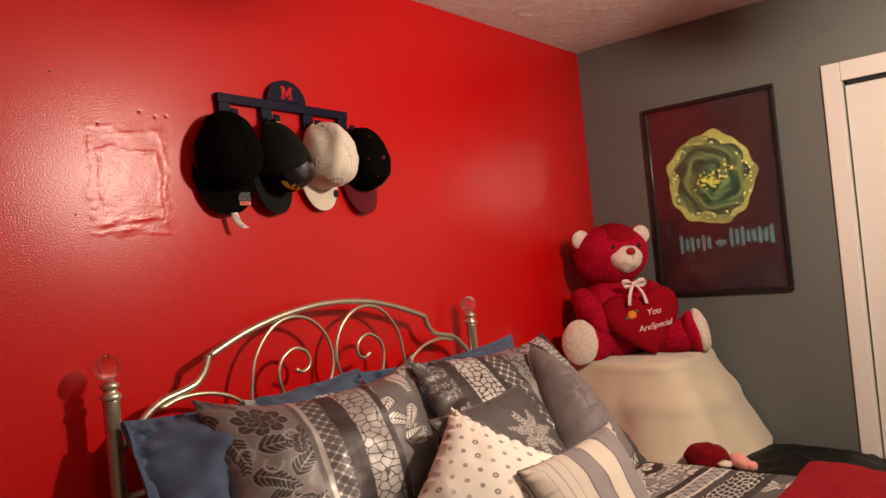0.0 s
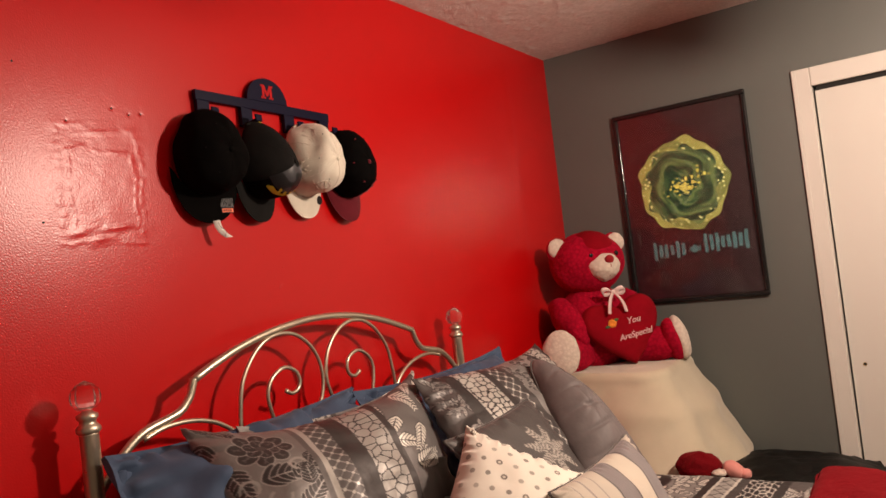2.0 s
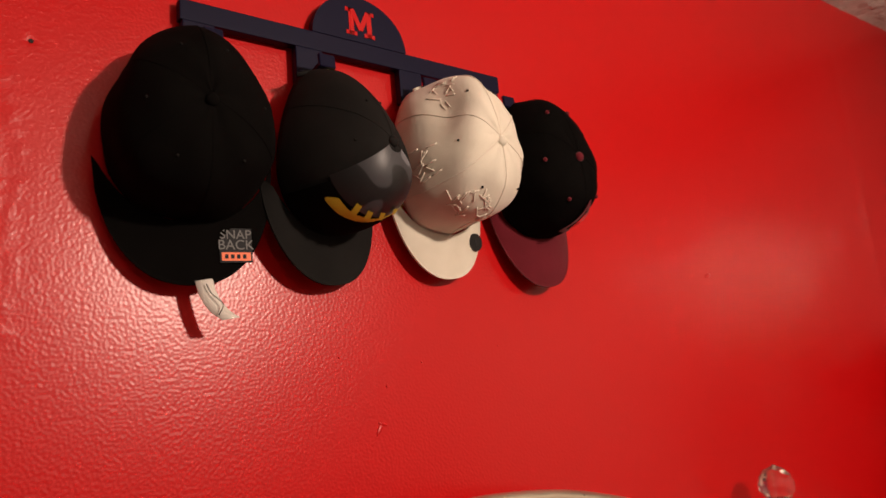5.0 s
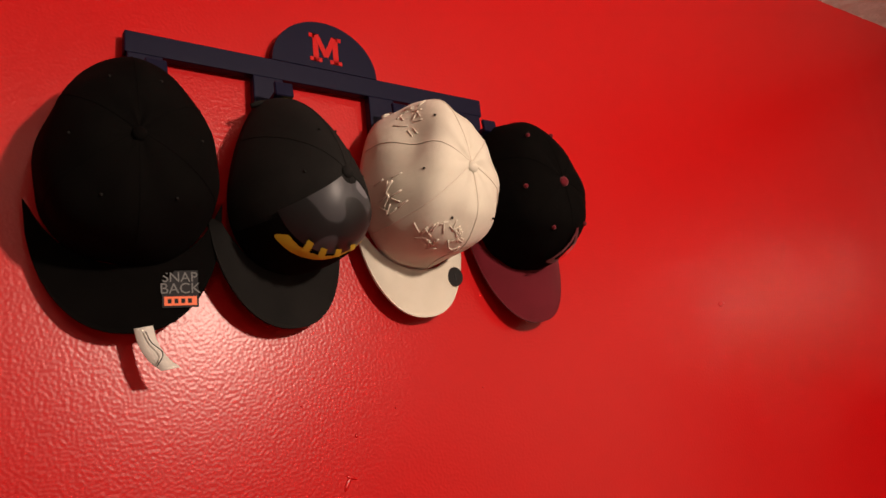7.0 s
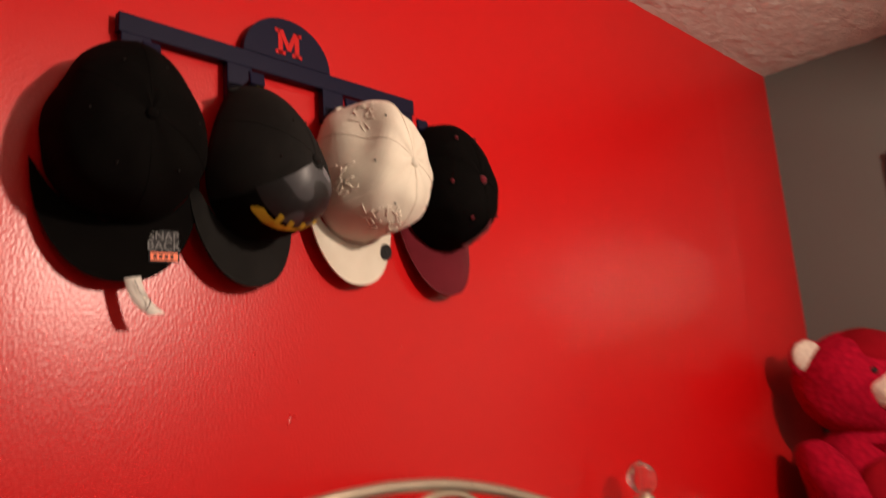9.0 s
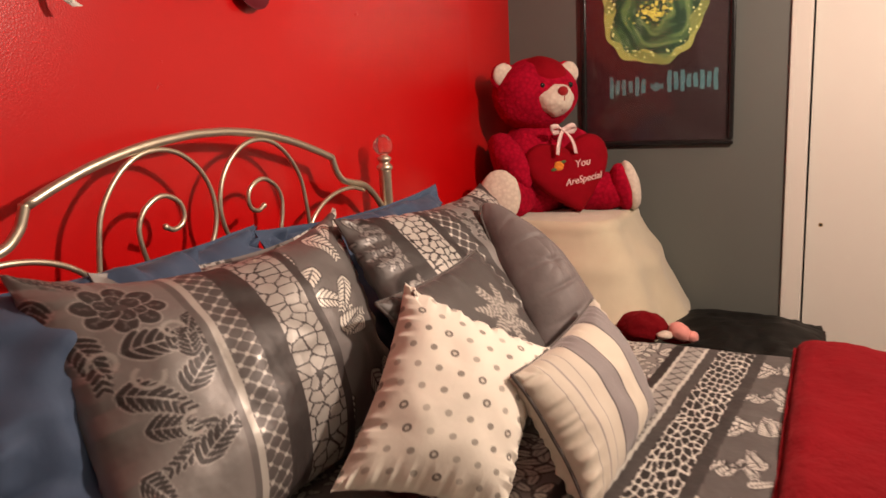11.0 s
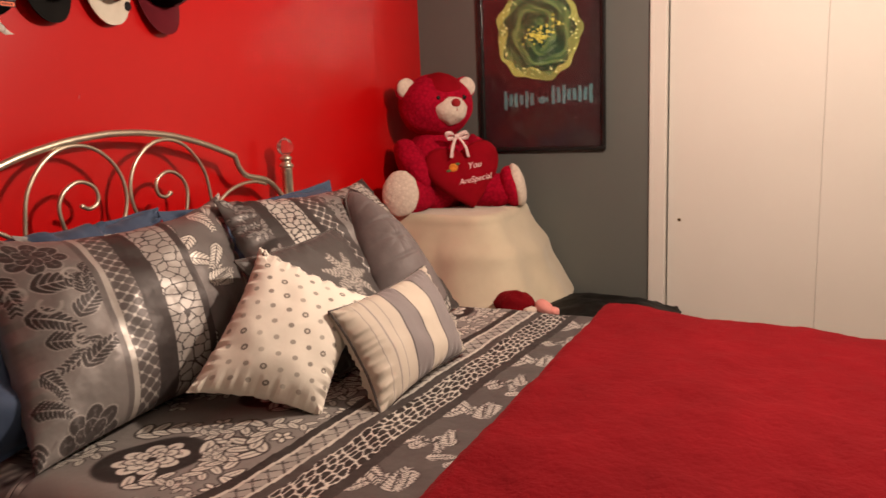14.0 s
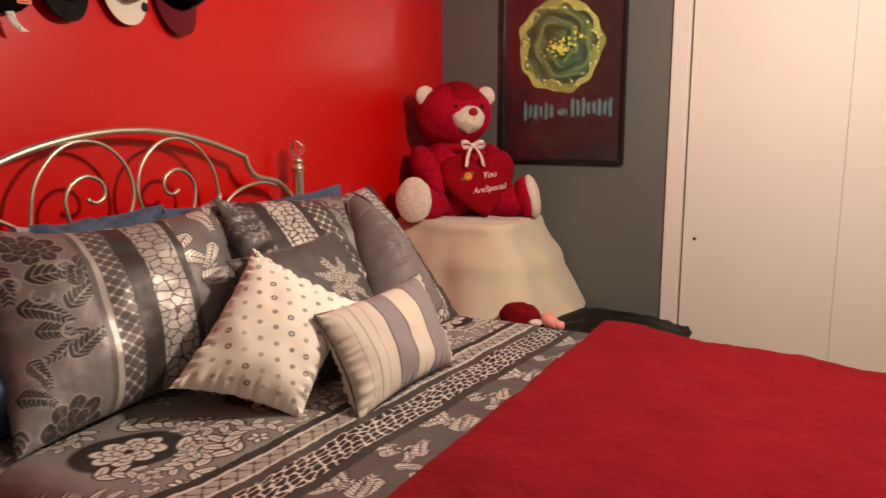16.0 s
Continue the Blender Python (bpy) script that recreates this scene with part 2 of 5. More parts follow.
def tube(name, points, radius, mat, n=8, caps=True):
    """A round rod swept along points; radius may be one number or one a point."""
    p = np.asarray(points, float)
    r = np.broadcast_to(radius, len(p))
    tan = np.gradient(p, axis=0)
    tan /= np.linalg.norm(tan, axis=1)[:, None] + 1e-12
    ref = np.array([0.0, 1.0, 0.0]) if abs(tan[0][1]) < 0.9 else np.array([1.0, 0, 0])
    verts = []
    for q, t, rr in zip(p, tan, r):
        a = ref - t * np.dot(ref, t)
        a /= np.linalg.norm(a) + 1e-12
        b = np.cross(t, a)
        ref = a
        for k in range(n):
            w = 2 * math.pi * k / n
            verts.append(q + rr * (math.cos(w) * a + math.sin(w) * b))
    faces = []
    for i in range(len(p) - 1):
        for k in range(n):
            faces.append((i * n + k, i * n + (k + 1) % n, (i + 1) * n + (k + 1) % n, (i + 1) * n + k))
    if caps:
        faces.append(tuple(range(n))[::-1])
        faces.append(tuple((len(p) - 1) * n + k for k in range(n)))
    return mesh_of(name, verts, faces, mat)


def spline(points, n=10):
    """Catmull-Rom through points."""
    p = [np.asarray(q, float) for q in points]
    p = [2 * p[0] - p[1]] + p + [2 * p[-1] - p[-2]]
    out = []
    for i in range(1, len(p) - 2):
        for k in range(n):
            t = k / n
            a, b, c, d = p[i - 1:i + 3]
            out.append(0.5 * (2 * b + (c - a) * t + (2 * a - 5 * b + 4 * c - d) * t * t + (3 * b - a - 3 * c + d) * t ** 3))
    out.append(p[-2])
    return np.array(out)


def lathe(name, profile, mat, at=(0, 0, 0), n=24, smooth=True, m=None):
    """A turned body: profile of (radius, height)."""
    verts, faces = [], []
    for r, z in profile:
        for k in range(n):
            w = 2 * math.pi * k / n
            v = Vector((r * math.cos(w), r * math.sin(w), z))
            v = (m @ v) if m else v + Vector(at)
            verts.append(tuple(v))
    for i in range(len(profile) - 1):
        for k in range(n):
            faces.append((i * n + k, i * n + (k + 1) % n, (i + 1) * n + (k + 1) % n, (i + 1) * n + k))
    faces.append(tuple(range(n))[::-1])
    faces.append(tuple((len(profile) - 1) * n + k for k in range(n)))
    return mesh_of(name, verts, faces, mat, smooth)


def soft_noise(points, scale, seed=0.0):
    return np.array([noise.noise(Vector((p[0] * scale + seed, p[1] * scale - seed, p[2] * scale + 2 * seed))) for p in points])


def blob(name, at, radii, mat, turn=None, n=40, rough=0.0, seed=1.0, shape=None):
    """A stuffed, uneven ellipsoid. turn: a rotation matrix; shape(d) scales the radius by direction."""
    u = np.linspace(0, math.pi, n // 2 + 1)
    w = np.linspace(0, 2 * math.pi, n, endpoint=False)
    d = np.array([[math.sin(a) * math.cos(b), math.sin(a) * math.sin(b), math.cos(a)] for a in u for b in w])
    k = np.ones(len(d))
    if shape:
        k = np.array([shape(q) for q in d])
    if rough:
        k = k * (1 + rough * soft_noise(d, 2.2, seed))
    p = d * np.asarray(radii)[None, :] * k[:, None]
    if turn is not None:
        p = p @ np.array(turn.to_3x3()).T
    p = p + np.asarray(at)[None, :]
    faces = []
    for i in range(n // 2):
        for j in range(n):
            faces.append((i * n + j, (i + 1) * n + j, (i + 1) * n + (j + 1) % n, i * n + (j + 1) % n))
    return mesh_of(name, p, faces, mat)


def split(parent, names, ids, P, F, w, mat):
    """Cuts one cloth into its sewn panels, each a part; ids: the panel of each face."""
    F = [tuple(f) for f in F]
    for k, nm in enumerate(names):
        mine = [f for f, i in zip(F, ids) if i == k]
        if not mine:
            continue
        used = np.unique([v for f in mine for v in f])
        back = {int(v): n for n, v in enumerate(used)}
        me = mesh_of(nm, P[used], [[back[int(v)] for v in f] for f in mine], mat, tags={"weave": w[used]})
        part(nm, me, parent)


def lettering(name, text, size, mat, m, depth=0.0006, align="CENTER", shear=0.0):
    """Words in the built-in font as a mesh at the pose m."""
    cu = bpy.data.curves.new(name, "FONT")
    cu.body, cu.size, cu.extrude, cu.align_x, cu.align_y, cu.shear = text, size, depth, align, "CENTER", shear
    tmp = bpy.data.objects.new(name, cu)
    scene.collection.objects.link(tmp)
    bpy.context.view_layer.update()
    me = bpy.data.meshes.new_from_object(tmp.evaluated_get(bpy.context.evaluated_depsgraph_get()))
    bpy.data.objects.remove(tmp)
    bpy.data.curves.remove(cu)
    me.name = name
    me.materials.clear()
    me.materials.append(mat)
    me.transform(m)
    return me


# ---------------------------------------------------------------- woven patterns


def stamp(img, cx, cy, a, b, ang, val, soft=0.12):
    """Lays a rotated ellipse into a tile that wraps round."""
    n = img.shape[0]
    g = np.arange(n) / n
    dx = (g[None, :] - cx + 0.5) % 1 - 0.5
    dy = (g[:, None] - cy + 0.5) % 1 - 0.5
    c, s = math.cos(ang), math.sin(ang)
    x, y = dx * c + dy * s, -dx * s + dy * c
    k = np.clip((1 - np.sqrt((x / a) ** 2 + (y / b) ** 2)) / soft, 0, 1)
    img[:] = img * (1 - k) + val * k


def spray(img, cx, cy, r, a0, a1, n, size, val, edge):
    """A scroll of leaves along an arc."""
    for i in range(n):
        t = i / (n - 1)
        w = a0 + (a1 - a0) * t
        x, y = cx + r * math.cos(w), cy + r * math.sin(w)
        s = size * (1.1 - 0.6 * t)
        lean = w + math.pi / 2 * (1 if a1 > a0 else -1)
        for side in (-0.8, 0.8):
            px, py = x + s * 0.6 * math.cos(lean + side), y + s * 0.6 * math.sin(lean + side)
            stamp(img, px, py, s * 0.84, s * 0.42, lean + side, edge)
            stamp(img, px, py, s * 0.74, s * 0.32, lean + side, val)
            stamp(img, px, py, s * 0.55, s * 0.05, lean + side, 0.5 * edge + 0.5 * val)
    return img


def damask_tile(ground, motif, edge, halo, n=320):
    """A repeat of one large blossom with leaf scrolls."""
    img = np.full((n, n), ground)
    stamp(img, 0.32, 0.30, 0.29, 0.25, 0.3, halo, 0.1)
    for ring, (num, rad, sa, sb) in enumerate(((8, 0.122, 0.074, 0.062), (7, 0.078, 0.060, 0.050), (5, 0.038, 0.042, 0.036))):
        for k in range(num):
            w = 2 * math.pi * (k + 0.5 * ring) / num
            x, y = 0.32 + rad * math.cos(w) * 1.1, 0.30 + rad * math.sin(w) * 0.9
            stamp(img, x, y, sa, sb, w, edge)
            stamp(img, x, y, sa * 0.90, sb * 0.86, w, motif)
            for side in (-0.35, 0.0, 0.35):
                stamp(img, x - 0.010 * math.cos(w), y - 0.010 * math.sin(w), sa * 0.55, sb * 0.06, w + side, 0.6 * edge + 0.4 * motif)
    stamp(img, 0.32, 0.30, 0.03, 0.026, 0, edge)
    for cx, cy, r, a0, a1, num, size in ((0.30, 0.36, 0.30, 0.2, 2.1, 8, 0.105), (0.36, 0.28, 0.34, -1.1, 0.3, 7, 0.095), (0.78, 0.74, 0.17, 3.0, 7.2, 10, 0.100), (0.80, 0.30, 0.15, 1.0, 4.0, 7, 0.085), (0.20, 0.84, 0.13, -0.5, 3.4, 8, 0.085), (0.55, 0.62, 0.10, 2.2, 5.2, 6, 0.075), (0.02, 0.60, 0.16, -1.4, 0.8, 6, 0.085)):
        spray(img, cx, cy, r, a0, a1, num, size, motif, edge)
    for x, y in ((0.78, 0.74), (0.80, 0.30), (0.20, 0.84)):
        for k in range(5):
            w = 2 * math.pi * k / 5
            stamp(img, x + 0.035 * math.cos(w), y + 0.035 * math.sin(w), 0.036, 0.024, w, edge)
            stamp(img, x + 0.035 * math.cos(w), y + 0.035 * math.sin(w), 0.028, 0.016, w, motif)
    return img


def sample(img, u, v):
    n = img.shape[0]
    x, y = (u % 1) * n, (v % 1) * n
    i, j = np.floor(x).astype(int), np.floor(y).astype(int)
    fx, fy = x - i, y - j
    i0, i1, j0, j1 = i % n, (i + 1) % n, j % n, (j + 1) % n
    return (img[j0, i0] * (1 - fx) + img[j0, i1] * fx) * (1 - fy) + (img[j1, i0] * (1 - fx) + img[j1, i1] * fx) * fy


def cells(u, v, jitter=0.42, seed=3):
    """How far each place lies from the joint between uneven cells."""
    rs = np.random.RandomState(seed)
    table = rs.uniform(-jitter, jitter, (64, 64, 2))
    iu, iv = np.floor(u).astype(int), np.floor(v).astype(int)
    best, second = np.full(u.shape, 9.0), np.full(u.shape, 9.0)
    for a in (-1, 0, 1):
        for b in (-1, 0, 1):
            ju, jv = iu + a, iv + b
            off = table[ju % 64, jv % 64]
            d = np.hypot(ju + 0.5 + off[..., 0] - u, jv + 0.5 + off[..., 1] - v)
            second = np.minimum(second, np.maximum(best, d))
            best = np.minimum(best, d)
    return second - best


def lattice(u, v):
    """Lines of a diamond trellis, 1 on the line."""
    a, b = (u + v) % 1, (u - v) % 1
    d = np.minimum(np.minimum(a, 1 - a), np.minimum(b, 1 - b))
    knot = np.maximum(np.minimum(a, 1 - a), np.minimum(b, 1 - b)) < 0.16
    return np.clip(1.3 - d / 0.075, 0, 1), knot


DAMASK_DARK = damask_tile(0.55, 0.25, 0.74, 0.62)
DAMASK_LIGHT = damask_tile(0.57, 0.98, 0.10, 0.10)


def leaf(img, x, y, ang, long, val, edge):
    """An acanthus leaf: a curved row of lobes on a stem, lighter at the rim."""
    long *= 1.3
    for k in range(9):
        t = k / 8
        w = ang + 0.5 * t
        px, py = x + long * t * math.cos(ang + 0.25 * t), y + long * t * math.sin(ang + 0.25 * t)
        size = long * (0.27 - 0.15 * t)
        for side in (-0.8, 0.8):
            qx, qy = px + size * 0.6 * math.cos(w + side), py + size * 0.6 * math.sin(w + side)
            stamp(img, qx, qy, size * 0.90, size * 0.36, w + side, edge, 0.12)
        for side in (-0.8, 0.8):
            qx, qy = px + size * 0.6 * math.cos(w + side), py + size * 0.6 * math.sin(w + side)
            stamp(img, qx, qy, size * 0.80, size * 0.27, w + side, val, 0.2)
    stamp(img, x + long * 0.5 * math.cos(ang + 0.12), y + long * 0.5 * math.sin(ang + 0.12), long * 0.55, long * 0.022, ang + 0.15, edge, 0.3)


def sham_tile(n=420):
    """One open blossom and loose leaf scrolls on plain satin; the tile is 0.46 m wide."""
    img = np.full((n, n), 0.53)
    cx, cy = 0.235, 0.20
    for num, rad, sa, sb, turn in ((8, 0.082, 0.050, 0.040, 0.2), (6, 0.040, 0.036, 0.030, 0.5)):
        for k in range(num):
            w = 2 * math.pi * k / num + turn
            x, y = cx + rad * math.cos(w) * 1.15, cy + rad * math.sin(w)
            stamp(img, x, y, sa * 1.12, sb * 1.14, w, 0.72, 0.08)
            stamp(img, x, y, sa, sb, w, 0.22, 0.10)
            for side in (-0.5, -0.2, 0.2, 0.5):
                stamp(img, x + 0.012 * math.cos(w), y + 0.012 * math.sin(w), sa * 0.62, sb * 0.07, w + side, 0.40, 0.4)
    stamp(img, cx, cy, 0.026, 0.022, 0, 0.32)
    for x, y, ang, long in ((0.17, 0.40, -0.10, 0.20), (0.30, 0.44, -0.60, 0.14), (0.05, 0.30, 1.2, 0.16), (0.02, 0.12, 1.9, 0.14), (0.10, 0.55, 0.4, 0.17), (0.30, 0.62, -0.9, 0.17), (0.36, 0.50, -1.6, 0.12), (0.14, 0.70, 0.2, 0.14), (0.34, 0.76, 2.4, 0.15), (0.26, 0.88, -0.7, 0.16), (0.08, 0.84, 0.9, 0.12), (0.42, 0.30, 1.9, 0.10), (0.56, 0.20, 1.3, 0.20), (0.70, 0.42, 2.2, 0.18), (0.84, 0.16, 1.0, 0.20), (0.62, 0.62, 0.3, 0.18), (0.88, 0.55, 1.9, 0.18), (0.70, 0.86, -0.5, 0.18), (0.92, 0.84, 2.7, 0.15), (0.02, 0.98, 0.3, 0.12)):
        leaf(img, x, y, ang, long, 0.16, 0.72)
    for cx, cy, r, a0, a1 in ((0.20, 0.52, 0.045, 0.0, 4.2), (0.34, 0.36, 0.035, 2.0, 6.4), (0.10, 0.42, 0.04, 3.0, 7.2), (0.28, 0.74, 0.04, 1.0, 5.0)):
        for k in range(26):
            w = a0 + (a1 - a0) * k / 25
            stamp(img, cx + r * math.cos(w), cy + r * math.sin(w), 0.010, 0.007, w, 0.68, 0.3)
    return img


SHAM_TILE = sham_tile()
SHAM_CUTS = (0.190, 0.203, 0.218, 0.268, 0.320, 0.410, 0.432)


def sham_weave(x, y, shift=0.0):
    """The tone of the pillow sham's cloth; x and y in metres from its upper corner, bands across x."""
    w = sample(SHAM_TILE, x / 0.46 + shift, y / 0.46 - 0.02)
    w = np.where(x > SHAM_CUTS[-1], 0.44 + (0.53 - sample(SHAM_TILE, x / 0.40 + 0.55, y / 0.40 + 0.1)) * 1.5, w)
    lines, knot = lattice(x / 0.032, y / 0.032)
    for a, b, tone in zip(SHAM_CUTS[:-1], SHAM_CUTS[1:], (0.42, 0.76, "lattice", 0.20, "net", 0.24)):
        inside = (x >= a) & (x < b)
        if tone == "lattice":
            t = np.where(knot, 0.80, np.where(lines > 0.35, 0.60, 0.34))
        elif tone == "net":
            t = np.where(cells(x / 0.030, y / 0.026) < 0.085, 0.16, 0.70)
        else:
            t = tone
        w = np.where(inside, t, w)
    return w


def second_weave(x, y):
    """The other sham shows another stretch of the same cloth."""
    w = sample(DAMASK_DARK, x / 0.28 + 0.55, y / 0.28 + 0.30)
    lines, knot = lattice(x / 0.036, y / 0.036)
    for a, b, tone in ((0.0, 0.085, "leaf"), (0.085, 0.125, 0.16), (0.125, 0.235, "net"), (0.235, 0.265, 0.22), (0.265, 0.325, None), (0.325, 0.345, 0.30), (0.575, 0.60, 0.18), (0.60, 0.68, "net"), (0.68, 0.80, 0.25)):
        inside = (x >= a) & (x < b)
        if tone is None:
            t = np.where(knot, 0.95, 0.30 + 0.45 * lines)
        elif tone == "leaf":
            t = 0.6 * sample(DAMASK_LIGHT, x / 0.26, y / 0.26 + 0.4)
        elif tone == "net":
            t = np.where(cells(x / 0.027, y / 0.022) < 0.12, 0.06, 0.84)
        else:
            t = tone
        w = np.where(inside, t, w)
    return w


def spread_weave(x, y):
    """The tone of the bedspread; bands lie a little askew across the bed."""
    q = -(y + 0.08 * (x + 2.4))
    w = np.where(q < 0.91, sample(DAMASK_LIGHT, x / 0.38 + 0.02, q / 0.38 + 0.47), 0.34 + (0.53 - sample(SHAM_TILE, x / 0.34, q / 0.34 + 0.35)) * 1.5)
    lines, knot = lattice(x / 0.040, q / 0.040)
    for a, b, tone in ((0.898, 0.922, 0.12), (0.922, 0.931, 0.90), (0.931, 0.971, None), (0.971, 0.980, 0.90), (0.980, 1.006, 0.30), (1.006, 1.090, "net"), (1.090, 1.116, 0.16)):
        inside = (q >= a) & (q < b)
        if tone is None:
            t = np.where(lines > 0.55, 0.22, 0.70)
        elif tone == "net":
            t = np.where(cells((x + 0.8 * q) / 0.030, q / 0.016, 0.36, 7) < 0.20, 0.93, 0.05)
        else:
            t = tone
        w = np.where(inside, t, w)
    return w

# ---------------------------------------------------------------- the room
WEST, SOUTH, CEIL = -4.3, -3.9, 2.44


def apart(v, least=0.0015):
    v = np.sort(v)
    keep = [v[0]]
    for q in v[1:]:
        if q - keep[-1] > least:
            keep.append(q)
    keep[-1] = v[-1]
    return np.array(keep)


def lines(lo, hi, fine_lo, fine_hi, step, coarse=0.12):
    """Grid lines that lie close together in one stretch only."""
    a = np.arange(lo, fine_lo, coarse)
    b = np.arange(fine_lo, fine_hi, step)
    c = np.append(np.arange(fine_hi, hi, coarse), hi)
    return apart(np.concatenate([a, b, c]))


def blurred(shape, seed, passes):
    f = np.random.RandomState(seed).normal(size=shape)
    for _ in range(passes):
        f = (f + np.roll(f, 1, 0) + np.roll(f, -1, 0)) / 3
        f = (f + np.roll(f, 1, 1) + np.roll(f, -1, 1)) / 3
    return f / f.std()


def red_wall():
    """The red wall: filled and painted-over hole, pulled screw holes, drips and a swollen joint near the corner."""
    xs, zs = lines(WEST, 0.0, -2.86, -2.38, 0.0035, 0.02), lines(0.0, CEIL, 1.46, 1.95, 0.0035, 0.02)
    X, Z = np.meshgrid(xs, zs, indexing="ij")
    P = np.stack([X, Z, 0 * X], -1).reshape(-1, 3)
    near = (X > -2.9) & (X < -2.34) & (Z > 1.42) & (Z < 2.0)
    n1 = np.zeros(X.shape)
    n2 = np.zeros(X.shape)
    idx = np.where(near.ravel())[0]
    n1.ravel()[idx] = soft_noise(P[idx], 22.0, 3.1)
    n2.ravel()[idx] = soft_noise(P[idx] * np.array([1, 2.2, 1]), 48.0, 8.2)
    h = np.zeros(X.shape)
    # two nested rough rectangles of filler with a sunken middle
    for cx, cz, hw, hh, wide, high in ((-2.588, 1.690, 0.104, 0.138, 0.007, 0.0010), (-2.582, 1.680, 0.082, 0.092, 0.004, 0.0014)):
        wob = 0.016 * n1
        d = np.maximum(np.abs(X - cx + wob) - hw, np.abs(Z - cz + 0.8 * wob) - hh)
        h += high * np.exp(-(d / wide) ** 2) * (0.65 + 0.9 * n2)
    inside = np.exp(-np.maximum(np.maximum(np.abs(X + 2.586) - 0.105, np.abs(Z - 1.690) - 0.135), 0) ** 2 / 0.02 ** 2)
    h += inside * (0.0011 * n1 + 0.00042 * n2)
    for cx, cz, sx, sz, high in ((-2.56, 1.585, 0.045, 0.006, 0.0022), (-2.60, 1.560, 0.03, 0.006, 0.0025), (-2.575, 1.815, 0.05, 0.005, 0.0018), (-2.655, 1.575, 0.02, 0.008, 0.0025)):
        h += high * np.exp(-((X - cx) / sx) ** 2 - ((Z - cz - 0.1 * (X - cx)) / sz) ** 2)
    holes = []
    for cx, cz in ((-2.543, 1.877), (-2.498, 1.866), (-2.465, 1.871), (-2.66, 1.835)):
        h -= 0.004 * np.exp(-((X - cx) ** 2 + (Z - cz) ** 2) / 0.0032 ** 2)
        holes.append((cx, cz))
    h[(X < -2.3)] *= 0.42
    h += 0.0016 * np.exp(-((X + 0.457) / 0.022) ** 2) * np.exp(-((Z - 1.72) / 0.5) ** 2)
    front = np.stack([X, -np.clip(h, -0.004, 0.009), Z], -1).reshape(-1, 3)
    faces = grid_faces(len(xs), len(zs))
    k = len(front)
    back = [(WEST, 0.12, 0), (0.12, 0.12, 0), (0.12, 0.12, CEIL), (WEST, 0.12, CEIL)]
    me = mesh_of("wall_north", np.vstack([front, back]), [*map(tuple, faces), (k, k + 1, k + 2, k + 3)], RED_PAINT)
    wall = tagged(new("wall_north", me), "glossy red painted wall with a rough patched square", "wall", kind="structure")
    for cx, cz in holes + [(-2.768, 1.955), (-2.735, 1.60)]:
        part("screw_hole", blob("screw_hole", (cx, -0.0005, cz), (0.0028, 0.0012, 0.0026), DARK_GAP, None, 12), wall)
    return wall


red_wall()
# dribbles of paint standing on the red wall
for x, z, wide, high, lean in ((-1.250, 1.617, 0.010, 0.005, -15), (-2.058, 1.402, 0.003, 0.009, 30), (-2.052, 1.409, 0.008, 0.002, 20), (-2.040, 1.458, 0.0025, 0.0025, 0), (-1.980, 1.487, 0.0018, 0.0014, 0), (-1.835, 1.503, 0.0018, 0.0014, 0), (-2.110, 1.500, 0.002, 0.0012, 10)):
    part("paint_dribble", blob("paint_dribble", (x, 0.0, z), (wide, 0.0016, high), RED_PAINT, Matrix.Rotation(radians(lean), 4, "Y"), 18), bpy.data.objects["wall_north"])


def ceiling():
    xs, ys = lines(WEST, 0.12, -3.3, 0.0, 0.0095, 0.3), lines(SOUTH, 0.12, -1.9, 0.0, 0.0095, 0.3)
    h = np.clip(blurred((len(xs), len(ys)), 4, 1), -0.5, 2.2) * 0.0013
    X, Y = np.meshgrid(xs, ys, indexing="ij")
    P = np.stack([X, Y, CEIL - np.clip(h, -0.001, 0.012)], -1).reshape(-1, 3)
    k = len(P)
    top = [(WEST, SOUTH, CEIL + 0.1), (0.12, SOUTH, CEIL + 0.1), (0.12, 0.12, CEIL + 0.1), (WEST, 0.12, CEIL + 0.1)]
    me = mesh_of("ceiling", np.vstack([P, top]), [*map(tuple, grid_faces(len(xs), len(ys), flip=True)), (k, k + 1, k + 2, k + 3)], POPCORN)
    return tagged(new("ceiling", me), "off-white popcorn textured ceiling", "ceiling", kind="structure")


ceiling()
DOOR_Y0, DOOR_Y1, DOOR_TOP = -1.238, -3.06, 2.005


def grey_wall():
    bm = bmesh.new()
    for lo, hi in (((0, DOOR_Y0, 0), (0.12, 0.0, CEIL)), ((0, SOUTH, 0), (0.12, DOOR_Y1, CEIL)), ((0, DOOR_Y1, DOOR_TOP), (0.12, DOOR_Y0, CEIL))):
        c, s = [(a + b) / 2 for a, b in zip(lo, hi)], [b - a for a, b in zip(lo, hi)]
        bmesh.ops.create_cube(bm, size=1, matrix=Matrix.Translation(c) @ Matrix.Diagonal((*s, 1)))
    return tagged(new("wall_east", from_bm("wall_east", bm, GREY_PAINT)), "dark grey painted wall with a closet opening", "wall", kind="structure")


